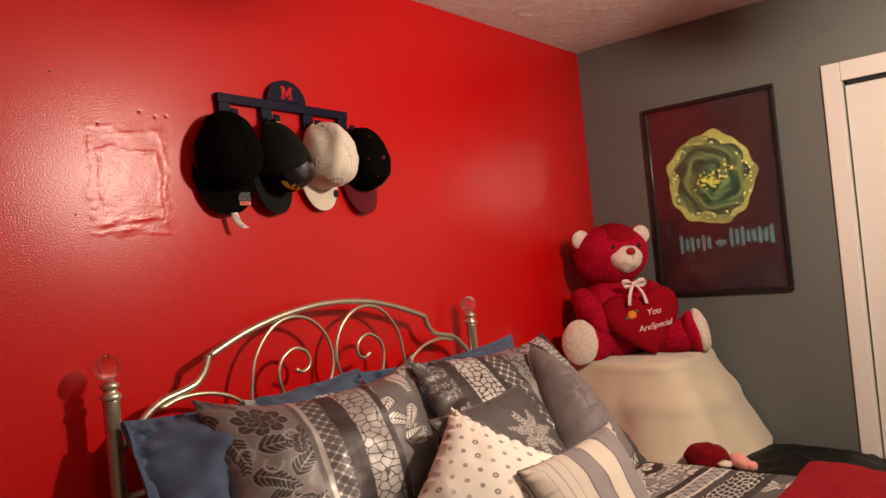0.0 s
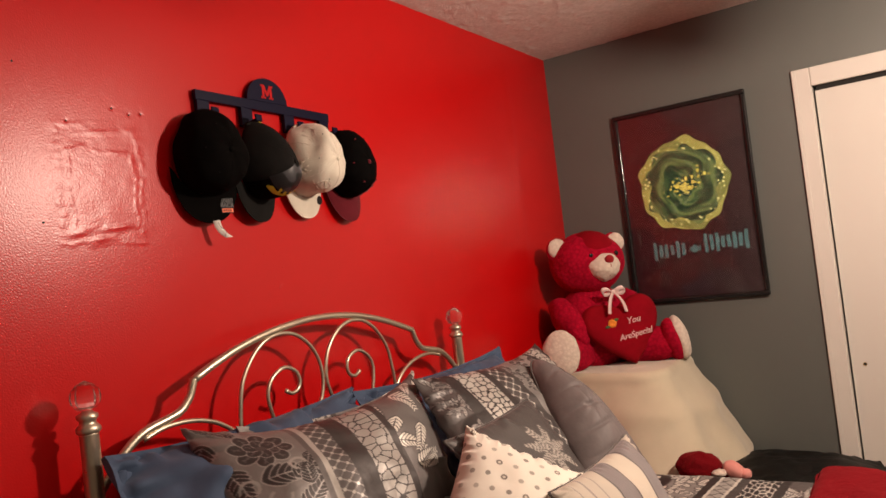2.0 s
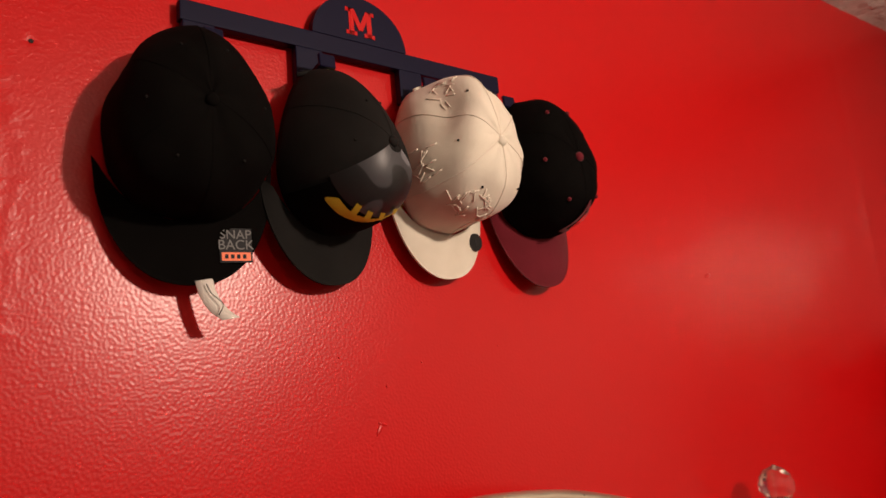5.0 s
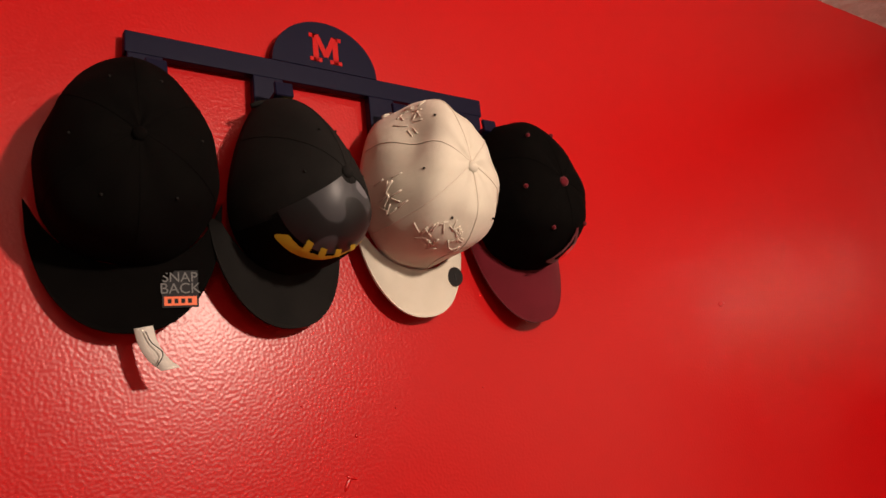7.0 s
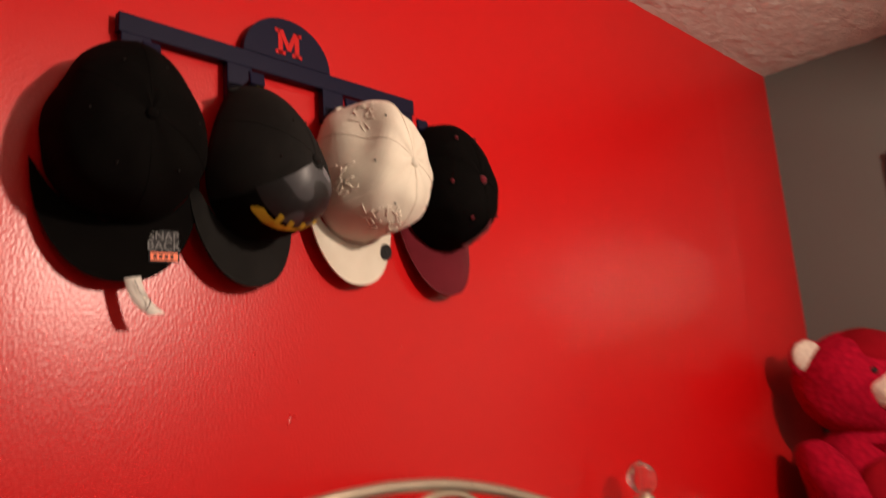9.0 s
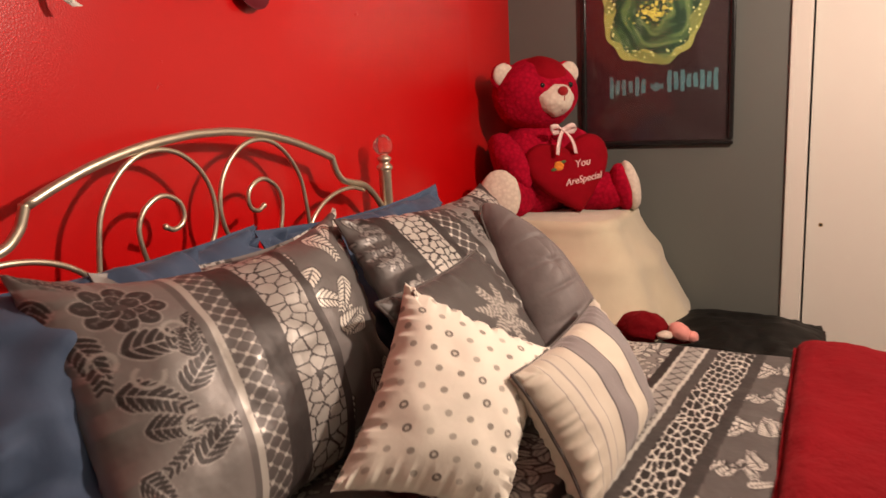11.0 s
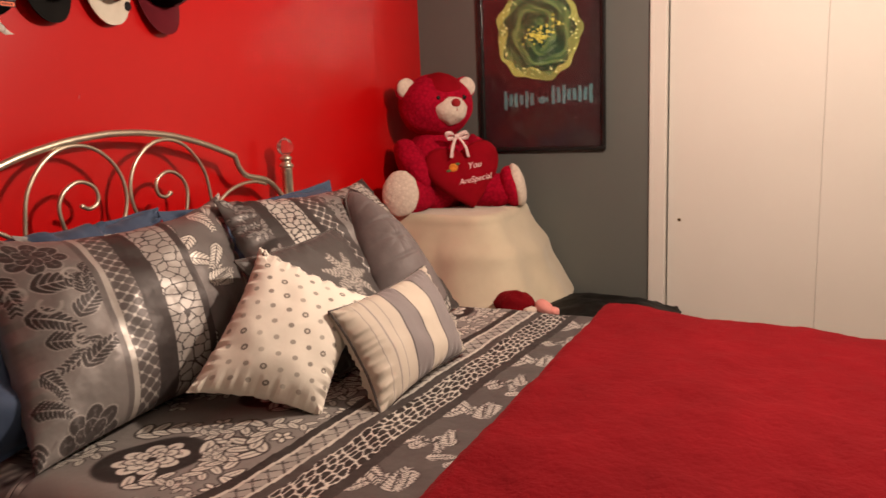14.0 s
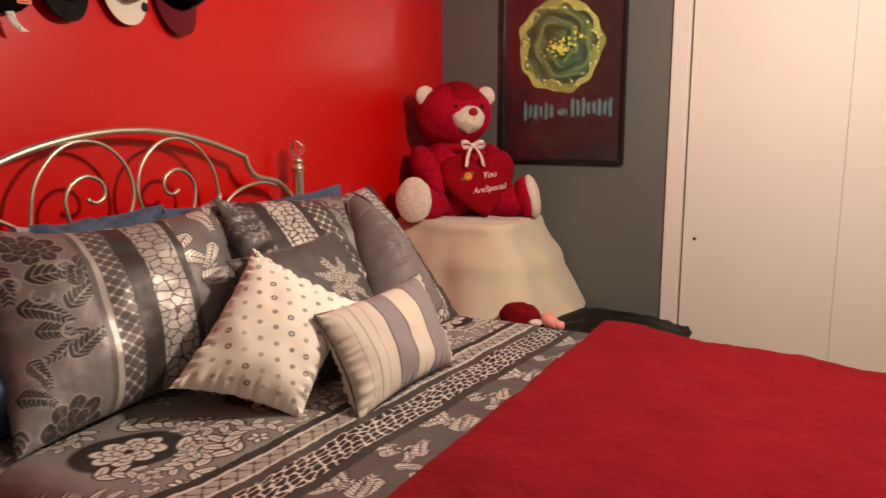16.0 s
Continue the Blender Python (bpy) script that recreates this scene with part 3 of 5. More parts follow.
grey_wall()
for nm, lo, hi in (("wall_south", (WEST, SOUTH - 0.12, 0), (0.12, SOUTH, CEIL)), ("wall_west", (WEST - 0.12, SOUTH - 0.12, 0), (WEST, 0.12, CEIL))):
    tagged(new(nm, box(nm, lo, hi, GREY_PAINT)), "plain dark grey painted wall", "wall", kind="structure")
tagged(new("floor", box("floor", (WEST, SOUTH, -0.1), (0.8, 0.12, 0.0), CARPET)), "beige carpeted floor", "floor", kind="structure")
tagged(new("closet_back", box("closet_back", (0.70, -3.2, 0), (0.78, -1.1, CEIL), GREY_PAINT)), "plain dark back of the closet", "wall", kind="structure")


def casing():
    """White door casing with a stepped, rounded profile."""
    t = thing("door_casing", "white painted wooden casing round the closet", "door casing", kind="structure")
    side = box("side_casing", (-0.018, DOOR_Y0 - 0.004, 0), (0.0, DOOR_Y0 + 0.069, DOOR_TOP + 0.078), WHITE_PAINT, 0.004)
    part("side_casing", side, t)
    part("side_casing", box("side_casing", (-0.018, DOOR_Y1 - 0.074, 0), (0.0, DOOR_Y1 + 0.004, DOOR_TOP + 0.078), WHITE_PAINT, 0.004), t)
    part("head_casing", box("head_casing", (-0.0185, DOOR_Y1 + 0.0045, DOOR_TOP - 0.004), (0.0, DOOR_Y0 - 0.0045, DOOR_TOP + 0.078), WHITE_PAINT, 0.004), t)
    part("jamb", box("jamb", (0.001, DOOR_Y0 - 0.006, 0), (0.118, DOOR_Y0 - 0.0005, DOOR_TOP), WHITE_PAINT, 0.002), t)
    part("track", box("track", (0.02, DOOR_Y1, DOOR_TOP - 0.03), (0.075, DOOR_Y0 - 0.02, DOOR_TOP - 0.002), DARK_GAP), t)
    part("bead", box("bead", (-0.021, DOOR_Y0 + 0.050, 0), (-0.0185, DOOR_Y0 + 0.067, DOOR_TOP + 0.07), WHITE_PAINT, 0.002), t)


casing()


def closet_door(y0, y1, deep, knob):
    t = thing("closet_door", "flat cream-white closet door leaf, closed", "closet door", "closet doors", "structure")
    part("leaf", box("leaf", (deep, y1, 0.012), (deep + 0.032, y0, DOOR_TOP - 0.024), WHITE_PAINT, 0.0012, 1), t)
    if knob:
        m = Matrix.Translation((deep, y0 - 0.051, 0.780)) @ Matrix.Rotation(radians(-90), 4, "Y")
        part("finger_pull", lathe("finger_pull", [(0.002, 0.0), (0.0085, 0.0), (0.0085, 0.0015), (0.006, 0.003), (0.0055, 0.001), (0.001, 0.001)], BRASS, m=m, n=16), t, "small round brass finger pull")
        part("pull_hole", lathe("pull_hole", [(0.001, 0.0015), (0.005, 0.0016), (0.005, 0.0022), (0.001, 0.0022)], DARK_GAP, m=m, n=16), t)


closet_door(-1.2520, -1.879, 0.012, True)
closet_door(-1.8798, -2.55, 0.012, False)
closet_door(-2.5515, -3.05, 0.012, False)


def ceiling_fan():
    """The lit fan in the middle of the room."""
    x, y = LAMP[0], LAMP[1]
    t = thing("ceiling_fan", "dark bronze ceiling fan with a lit lamp", "ceiling fan", at=(x, y, CEIL))
    part("canopy", lathe("canopy", [(0.07, CEIL - 0.002), (0.07, CEIL - 0.03), (0.02, CEIL - 0.06), (0.014, CEIL - 0.07), (0.014, CEIL - 0.12)], FAN_METAL, (x, y, 0)), t)
    part("motor", lathe("motor", [(0.02, 2.325), (0.10, 2.305), (0.115, 2.25), (0.11, 2.15), (0.07, 2.10), (0.05, 2.095), (0.02, 2.092)], FAN_METAL, (x, y, 0)), t)
    for k in range(5):
        m = Matrix.Translation((x, y, 2.105)) @ Matrix.Rotation(radians(72 * k + 112), 4, "Z") @ Matrix.Rotation(radians(10), 4, "X")
        b = part("blade", box("blade", (0.17, -0.065, -0.004), (0.66, 0.065, 0.004), FAN_WOOD, 0.003, 1, m), t)
        part("blade_iron", box("blade_iron", (0.09, -0.02, 0.0045), (0.22, 0.02, 0.010), FAN_METAL, 0.001, 1, m), b)


ceiling_fan()



def pendant():
    """The second, weaker light, hung on a cord."""
    x, y, z = PENDANT
    t = thing("pendant_lamp", "bronze pendant lamp with a bare bulb", "pendant lamp", at=(x, y, CEIL))
    part("canopy", lathe("canopy", [(0.055, CEIL - 0.002), (0.055, CEIL - 0.015), (0.012, CEIL - 0.035), (0.004, CEIL - 0.036)], FAN_METAL, (x, y, 0)), t)
    part("cord", lathe("cord", [(0.0035, z + 0.13), (0.0035, CEIL - 0.03)], INK, (x, y, 0), 8), t)
    part("socket", lathe("socket", [(0.018, z + 0.072), (0.024, z + 0.075), (0.022, z + 0.12), (0.006, z + 0.135)], FAN_METAL, (x, y, 0)), t)


pendant()

# ---------------------------------------------------------------- the bed
BX, BY = -2.0075, -0.087


def headboard_bed():
    t = thing("bed", "champagne metal bed frame with scrolled arched headboard", "bed frame", at=(BX, BY, 0))
    for side in (-1, 1):
        x = BX + side * 0.724
        p = part("post", lathe("post", [(0.016, 0.0), (0.021, 0.004), (0.0195, 0.02), (0.0195, 1.135), (0.021, 1.14)], NICKEL, (x, BY, 0)), t)
        part("collar", lathe("collar", [(0.0205, 1.138), (0.025, 1.142), (0.0255, 1.150), (0.021, 1.156), (0.017, 1.160), (0.017, 1.166), (0.022, 1.170), (0.022, 1.178), (0.012, 1.184), (0.008, 1.190)], NICKEL, (x, BY, 0)), p)
        prof = [(0.010, 1.186), (0.021, 1.192), (0.0295, 1.204), (0.0315, 1.216), (0.028, 1.230), (0.019, 1.241), (0.007, 1.247), (0.001, 1.250)]
        part("finial", lathe("finial", prof, CRYSTAL, (x, BY, 0), 9, False), p, "faceted clear acrylic finial ball")

    def rod(name, pts, r=0.0085, n=10):
        return part(name, tube(name, [(BX + a, BY, b) for a, b in pts], r, NICKEL, n), t)

    arch = spline([(-0.450, 1.200), (-0.375, 1.231), (-0.290, 1.259), (-0.180, 1.283), (-0.070, 1.296), (0.0, 1.298), (0.070, 1.296), (0.180, 1.283), (0.290, 1.257), (0.375, 1.230), (0.452, 1.202)], 5)
    rod("top_rail", arch, 0.0100, 12)
    for s in (-1, 1):
        side = spline([(s * 0.450, 1.203), (s * 0.458, 1.182), (s * 0.469, 1.160), (s * 0.495, 1.135), (s * 0.535, 1.123), (s * 0.590, 1.111), (s * 0.630, 1.090), (s * 0.665, 1.060), (s * 0.712, 1.010)], 6)
        rod("side_rail", side, 0.0100, 12)
        rod("side_scroll", spline([(s * 0.318, 0.96), (s * 0.330, 1.020), (s * 0.352, 1.054), (s * 0.405, 1.087), (s * 0.470, 1.105), (s * 0.540, 1.107), (s * 0.600, 1.092)], 6), 0.0060)
        loop = [(s * 0.325, 0.90), (s * 0.328, 1.00), (s * 0.320, 1.090), (s * 0.303, 1.165), (s * 0.258, 1.228), (s * 0.205, 1.263), (s * 0.148, 1.272), (s * 0.095, 1.260), (s * 0.048, 1.226), (s * 0.018, 1.180), (s * 0.0075, 1.125), (s * 0.018, 1.075), (s * 0.045, 1.02), (s * 0.060, 0.90)]
        rod("large_scroll", spline(loop, 7), 0.0058)
        curl = [(s * 0.200, 0.90), (s * 0.205, 1.02), (s * 0.219, 1.080), (s * 0.222, 1.120), (s * 0.205, 1.153), (s * 0.172, 1.174), (s * 0.143, 1.176), (s * 0.112, 1.160), (s * 0.101, 1.135), (s * 0.109, 1.112), (s * 0.133, 1.103), (s * 0.154, 1.112)]
        rod("curled_scroll", spline(curl, 7), 0.0058)
        part("scroll_tip", blob("scroll_tip", (BX + s * 0.154, BY, 1.112), (0.0075, 0.007, 0.0075), NICKEL, None, 14), t)
    rod("lower_rail", [(-0.728, 0.90), (0.728, 0.90)])
    rod("lower_rail", [(-0.728, 0.42), (0.728, 0.42)])
    for s in (-1, 1):
        part("side_bar", box("side_bar", (BX + s * 0.70 - 0.012, -2.03, 0.22), (BX + s * 0.70 + 0.012, BY - 0.02, 0.26), NICKEL, 0.002), t)
        part("foot_leg", lathe("foot_leg", [(0.02, 0.0), (0.018, 0.01), (0.018, 0.262)], NICKEL, (BX + s * 0.70, -2.0, 0)), t)


headboard_bed()


def mattress():
    part("box_spring", box("box_spring", (-2.69, -2.02, 0.262), (-1.33, -0.13, 0.43), BLUE_COTTON, 0.03, 3), None)
    tagged(bpy.data.objects["box_spring"], "blue covered box spring on the bed frame", "box spring")
    tagged(part("mattress", box("mattress", (-2.69, -2.02, 0.432), (-1.33, -0.13, 0.652), BLUE_COTTON, 0.05, 4)), "thick mattress in a slate blue sheet", "mattress")


mattress()


def drape_profile(half, top, low, radius, n_side, n_top, slant=0.03):
    """Cross-section of a cloth laid over the bed: (x, z) from one hem over the top to the other."""
    left = [(-half - slant * (1 - k / n_side), low + (top - radius - low) * k / n_side) for k in range(n_side)]
    a = [(-half + radius - radius * math.cos(w), top - radius + radius * math.sin(w)) for w in np.linspace(0, math.pi / 2, 9)]
    mid = [(x, top) for x in np.linspace(-half + radius, half - radius, n_top)[1:-1]]
    right = [(-x, z) for x, z in reversed(left + a)]
    return np.array(left + a + mid + right)


def bedspread():
    prof = drape_profile(0.735, 0.678, 0.28, 0.075, 24, 430)
    ys = np.concatenate([np.linspace(-0.14, -0.50, 24)[:-1], np.linspace(-0.50, -1.30, 260), np.linspace(-1.30, -2.06, 20)[1:]])
    P = np.array([(BX + x, y, z) for x, z in prof for y in ys])
    arc = np.concatenate([[0], np.cumsum(np.hypot(*np.diff(prof, axis=0).T))]) - np.hypot(*np.diff(prof, axis=0).T).sum() / 2
    flat = np.repeat(BX + arc, len(ys))
    q = P[:, [0, 1, 2]].copy()
    puff = 0.010 * soft_noise(q, 4.0, 2.0) + 0.0035 * soft_noise(q, 14.0, 5.0)
    side = np.clip((0.64 - P[:, 2]) / 0.2, 0, 1)
    P[:, 2] += puff * (1 - side)
    P[:, 0] += np.sign(P[:, 0] - BX) * side * (0.02 * np.sin(P[:, 1] * 17) + 0.015)
    P[:, 2] -= 0.075 * np.clip((-P[:, 1] - 1.32) / 0.5, 0, 1)
    w = spread_weave(flat, P[:, 1])
    t = thing("bedspread", "grey and silver jacquard bedspread with damask and net bands", "bedspread", at=(BX, -1.0, 0.69))
    F = grid_faces(len(prof), len(ys))
    q = -(P[:, 1] + 0.08 * (flat + 2.4))[F[:, 0]]
    ids = np.searchsorted((0.898, 0.922, 0.980, 1.006, 1.090, 1.116), q)
    split(t, ["damask_panel", "dark_stripe", "lattice_band", "grey_stripe", "net_band", "dark_stripe", "leaf_panel"], ids, P, F, w, SATIN)
    hem = [(BX - 0.775, y, 0.285) for y in np.linspace(-0.14, -2.06, 40)]
    part("hem", tube("hem", hem, 0.006, CORD, 6), t)


bedspread()


def red_throw():
    """Thick plush throw over the lower half of the bed, with a rounded folded front edge."""
    prof = drape_profile(0.765, 0.724, 0.22, 0.10, 26, 130, 0.04)
    ys = np.concatenate([np.linspace(0, 1, 12)[:-1] * 0.05, np.linspace(0.05, 0.88, 110)])
    verts, rows = [], []
    for x, z in prof:
        for d in ys:
            k = math.sqrt(max(0.0, 1 - (1 - min(d / 0.045, 1)) ** 2))
            drop = (1 - k) * 0.042
            out = max(0.0, abs(x) - 0.66) / 0.1
            verts.append((BX + x - math.copysign(drop * min(1, out), x), -1.262 - 0.003 * x - d, z - drop * (1 - min(1, out))))
    P = np.array(verts)
    n = soft_noise(P, 5.0, 4.0) * 0.010 + soft_noise(P, 16.0, 1.0) * 0.0055 + soft_noise(P, 45.0, 6.0) * 0.0025
    side = np.clip((0.67 - P[:, 2]) / 0.2, 0, 1)
    P[:, 2] += n * (1 - side)
    P[:, 0] += np.sign(P[:, 0] - BX) * side * (0.03 * np.sin(P[:, 1] * 13 + 1) + 0.02)
    P[:, 2] -= 0.040 * np.clip((-P[:, 1] - 1.30) / 0.7, 0, 1)
    t = thing("red_throw", "thick red plush throw spread over the bed", "throw blanket", at=(BX, -1.6, 0.74))
    part("cover", mesh_of("cover", P, grid_faces(len(prof), len(ys)), FLEECE), t)
    edge = P.reshape(len(prof), len(ys), 3)[:, 0]
    part("hem", tube("hem", edge[::2] + (0, 0.001, 0.002), 0.005, FLEECE, 8), t)


red_throw()

# ---------------------------------------------------------------- cushions


def cushion(tl, tr, br, bl, thick, nu=60, nv=60, pinch=0.06, flange=0.0, power=0.42, wrinkle=0.006, seed=1.0, weave=None, sag=0.0, back=0.8, ruche=0.0, pucker=0.45, droop=0.0):
    """A stuffed cover between four corners seen from its front: points, faces and the weave's tone."""
    tl, tr, br, bl = (np.asarray(c, float) for c in (tl, tr, br, bl))
    u, v = np.linspace(0, 1, nu), np.linspace(0, 1, nv)
    U, V = np.meshgrid(u, v, indexing="ij")
    a, b = 2 * U - 1, 2 * V - 1
    Us = 0.5 + (U - 0.5) * (1 - pinch * (1 - b ** 2) * a ** 2)
    Vs = 0.5 + (V - 0.5) * (1 - pinch * (1 - a ** 2) * b ** 2)
    base = (1 - Us)[..., None] * ((1 - Vs)[..., None] * tl + Vs[..., None] * bl) + Us[..., None] * ((1 - Vs)[..., None] * tr + Vs[..., None] * br)
    fall = (bl + br - tl - tr) / np.linalg.norm(bl + br - tl - tr)
    base = base + (droop * (1 - a ** 2) ** 0.8 * (1 - V) ** 1.6)[..., None] * fall
    nrm = -np.cross((tr + br) - (tl + bl), (bl + br) - (tl + tr))
    nrm /= np.linalg.norm(nrm)
    fu, fv = np.clip((1 - np.abs(a)) / max(1e-6, 1 - flange), 0, None), np.clip((1 - np.abs(b)) / max(1e-6, 1 - flange), 0, None)
    ia, ib = np.clip(np.abs(a) / (1 - flange), 0, 1), np.clip(np.abs(b) / (1 - flange), 0, 1)
    h = ((1 - ia ** 2) * (1 - ib ** 2)) ** power
    lean = 1 + sag * b
    width, height = np.linalg.norm(tr - tl), np.linalg.norm(bl - tl)
    pts = base.reshape(-1, 3)
    wr = soft_noise(pts, 7.0, seed) + 0.6 * soft_noise(pts, 17.0, seed + 3)
    edge = np.exp(-((1 - np.maximum(np.abs(a), np.abs(b))) / 0.16) ** 2)
    table = np.random.RandomState(int(seed * 10)).normal(size=(2, 34))
    k = np.arange(34)
    pleat = np.where(np.abs(a) > np.abs(b), np.interp((b + 1) * 16.5, k, table[0]), np.interp((a + 1) * 16.5, k, table[1]))
    off = (thick / 2 * h * lean).ravel() + wrinkle * wr * (0.3 + h.ravel()) + (wrinkle * pucker * edge * pleat * (h > 0.02)).ravel()
    if ruche:
        phase = (6.5 * V + 0.5 * U + 0.25 * np.sin(3 * U + 5 * V)) % 1
        fold = -np.exp(-((phase - 0.5) / 0.10) ** 2) * np.exp(-((U - 0.35) / 0.34) ** 6) * h
        r, turned = np.hypot((U - 0.42) * 0.6, V - 0.55), np.arctan2(V - 0.55, (U - 0.42) * 0.6)
        gather = (np.abs(np.sin(4.5 * turned + 2.0 * np.sin(turned))) ** 0.6 - 0.5) * np.exp(-r / 0.2) * (1 - np.exp(-(r / 0.05) ** 2))
        off = off + (ruche * 0.35 * gather * h - ruche * 0.7 * np.exp(-(r / 0.045) ** 2) * h).ravel()
        off = off + 0.55 * ruche * fold.ravel() - ruche * 0.12 * np.exp(-((U - 0.60 - 0.12 * b ** 2) / 0.03) ** 2).ravel() * h.ravel()
    front = pts + nrm * off[:, None]
    rear = pts - nrm * (back * off)[:, None] - nrm * 0.0025
    n = nu * nv
    faces = np.vstack([grid_faces(nu, nv), grid_faces(nu, nv, n, True)])
    ring = [i * nv for i in range(nu)] + [(nu - 1) * nv + j for j in range(1, nv)] + [i * nv + nv - 1 for i in range(nu - 2, -1, -1)] + [j for j in range(nv - 2, 0, -1)]
    rim = [(ring[k], ring[(k + 1) % len(ring)], ring[(k + 1) % len(ring)] + n, ring[k] + n) for k in range(len(ring))]
    tone = weave((U * width).ravel(), (V * height).ravel()) if weave else np.zeros(n)
    P = np.vstack([front, rear])
    edge_line = front[ring]
    return P, [*map(tuple, faces), *rim], np.concatenate([tone, tone]), edge_line


def lay(name, label, category, mat, *args, group="", cord=None, panels=None, cuts=(), **kw):
    P, F, w, ring = cushion(*args, **kw)
    nu, nv = args[5], args[6]
    mid = tuple(P.mean(axis=0))
    ob = thing(name, label, category, group, at=mid)
    front = (nu - 1) * (nv - 1)
    width = np.linalg.norm(np.asarray(args[1]) - np.asarray(args[0]))
    across = (np.repeat(np.arange(nu - 1), nv - 1) + 0.5) / (nu - 1) * width
    names = [*(panels or ["front_panel"]), "back_panel", "edge_seam"]
    ids = np.concatenate([np.searchsorted(cuts, across), np.full(front, len(names) - 2), np.full(len(F) - 2 * front, len(names) - 1)])
    split(ob, names, ids, P, F, w, mat)
    if cord:
        part("piping", tube("piping", np.vstack([ring, ring[:1]]), 0.0035, cord, 6, False), ob, "corded edge")
    return ob


# blue pillows upright against the headboard
lay("bed_pillow", "slate blue cotton bed pillow against the headboard", "pillow", BLUE_COTTON, (-2.735, -0.135, 1.090), (-1.965, -0.150, 1.086), (-1.985, -0.30, 0.685), (-2.83, -0.47, 0.685), 0.20, 80, 70, 0.05, 0.05, seed=2.0, wrinkle=0.048, group="blue pillows", droop=0.012)
lay("bed_pillow", "slate blue cotton bed pillow against the headboard", "pillow", BLUE_COTTON, (-1.985, -0.165, 1.076), (-1.215, -0.225, 1.088), (-1.25, -0.40, 0.685), (-1.985, -0.36, 0.685), 0.17, 80, 70, 0.05, 0.05, seed=7.0, wrinkle=0.040, group="blue pillows", droop=0.015)
# shams
lay("pillow_sham", "grey jacquard pillow sham with damask and net bands", "pillow", SATIN, (-2.44, -0.20, 1.085), (-1.85, -0.22, 1.060), (-1.85, -0.45, 0.685), (-2.45, -0.45, 0.685), 0.10, 150, 90, 0.05, 0.05, seed=4.0, weave=lambda x, y: sham_weave(x + 0.12, y), group="pillow shams", droop=0.02)
lay("pillow_sham", "grey jacquard pillow sham with damask and net bands", "pillow", SATIN, (-2.580, -0.185, 1.116), (-1.948, -0.362, 1.126), (-1.990, -0.540, 0.688), (-2.690, -0.545, 0.686), 0.25, 250, 220, 0.07, 0.0, 0.50, seed=1.0, wrinkle=0.011, panels=["damask_panel", "stripe", "light_stripe", "lattice_band", "dark_stripe", "net_band", "stripe", "leaf_panel"], cuts=SHAM_CUTS, weave=sham_weave, group="pillow shams", droop=0.062)
lay("pillow_sham", "grey jacquard pillow sham leaning on the blue pillow", "pillow", SATIN, (-2.022, -0.415, 1.116), (-1.285, -0.410, 1.100), (-1.37, -0.81, 0.688), (-2.13, -0.77, 0.688), 0.17, 250, 170, 0.03, 0.0, 0.50, seed=9.0, wrinkle=0.009, pucker=0.3, panels=["leaf_panel", "dark_stripe", "net_band", "stripe", "lattice_band", "stripe", "damask_panel", "dark_stripe", "net_band"], cuts=(0.085, 0.125, 0.235, 0.265, 0.325, 0.345, 0.555, 0.58), weave=second_weave, group="pillow shams", droop=0.035)


def flower_weave(x, y):
    cx, cy = 0.26, 0.15
    r, a = np.hypot(x - cx, y - cy), np.arctan2(y - cy, x - cx)
    rim = 0.062 + 0.022 * np.cos(7 * a) + 0.008 * np.cos(19 * a)
    lace = (r < rim) * (0.35 + 0.65 * (np.abs(np.sin(r * 260 + 2 * np.cos(7 * a))) > 0.55))
    return lace + 0.0 * x


lay("throw_pillow", "charcoal satin cushion with silver embroidered flower", "pillow", EMBROIDERED, (-2.17, -0.60, 0.990), (-1.76, -0.610, 1.005), (-1.68, -0.83, 0.69), (-2.06, -0.80, 0.69), 0.09, 120, 100, 0.06, 0.0, seed=5.0, weave=flower_weave, cord=CORD)
grey = lay("throw_pillow", "taupe satin cushion with a gathered pleated face", "pillow", TAUPE_SATIN, (-1.635, -0.570, 1.062), (-1.560, -0.600, 1.050), (-1.600, -0.880, 0.790), (-1.800, -0.790, 0.800), 0.18, 120, 120, -0.22, 0.0, 0.62, 0.004, 6.0, ruche=0.010, pucker=0.0, cord=CORD)


def dots_weave(x, y):
    p = 0.0385
    row = np.floor(y / p)
    gx = (x / p + 0.5 * (row % 2)) % 1 - 0.5
    gy = (y / p) % 1 - 0.5
    d = np.hypot(gx, gy) * p
    col = np.floor(x / p + 0.5 * (row % 2))
    ring = ((col * 7 + row * 3) % 5 == 0)
    t = np.clip((0.0078 - d) / 0.0022, 0, 1) * (0.62 + 0.3 * ((col * 5 + row * 11) % 4) / 3)
    return np.where(ring, np.clip((0.0088 - d) / 0.0016, 0, 1) * np.where(d < 0.0034, 0.45, 1.0), t)


lay("throw_pillow", "cream cotton cushion with small taupe dots", "pillow", DOTTED, (-2.111, -0.630, 1.016), (-1.996, -0.872, 0.878), (-2.247, -0.874, 0.670), (-2.408, -0.649, 0.757), 0.165, 220, 220, 0.11, 0.0, 0.50, 0.009, 3.0, pucker=0.55, weave=dots_weave)


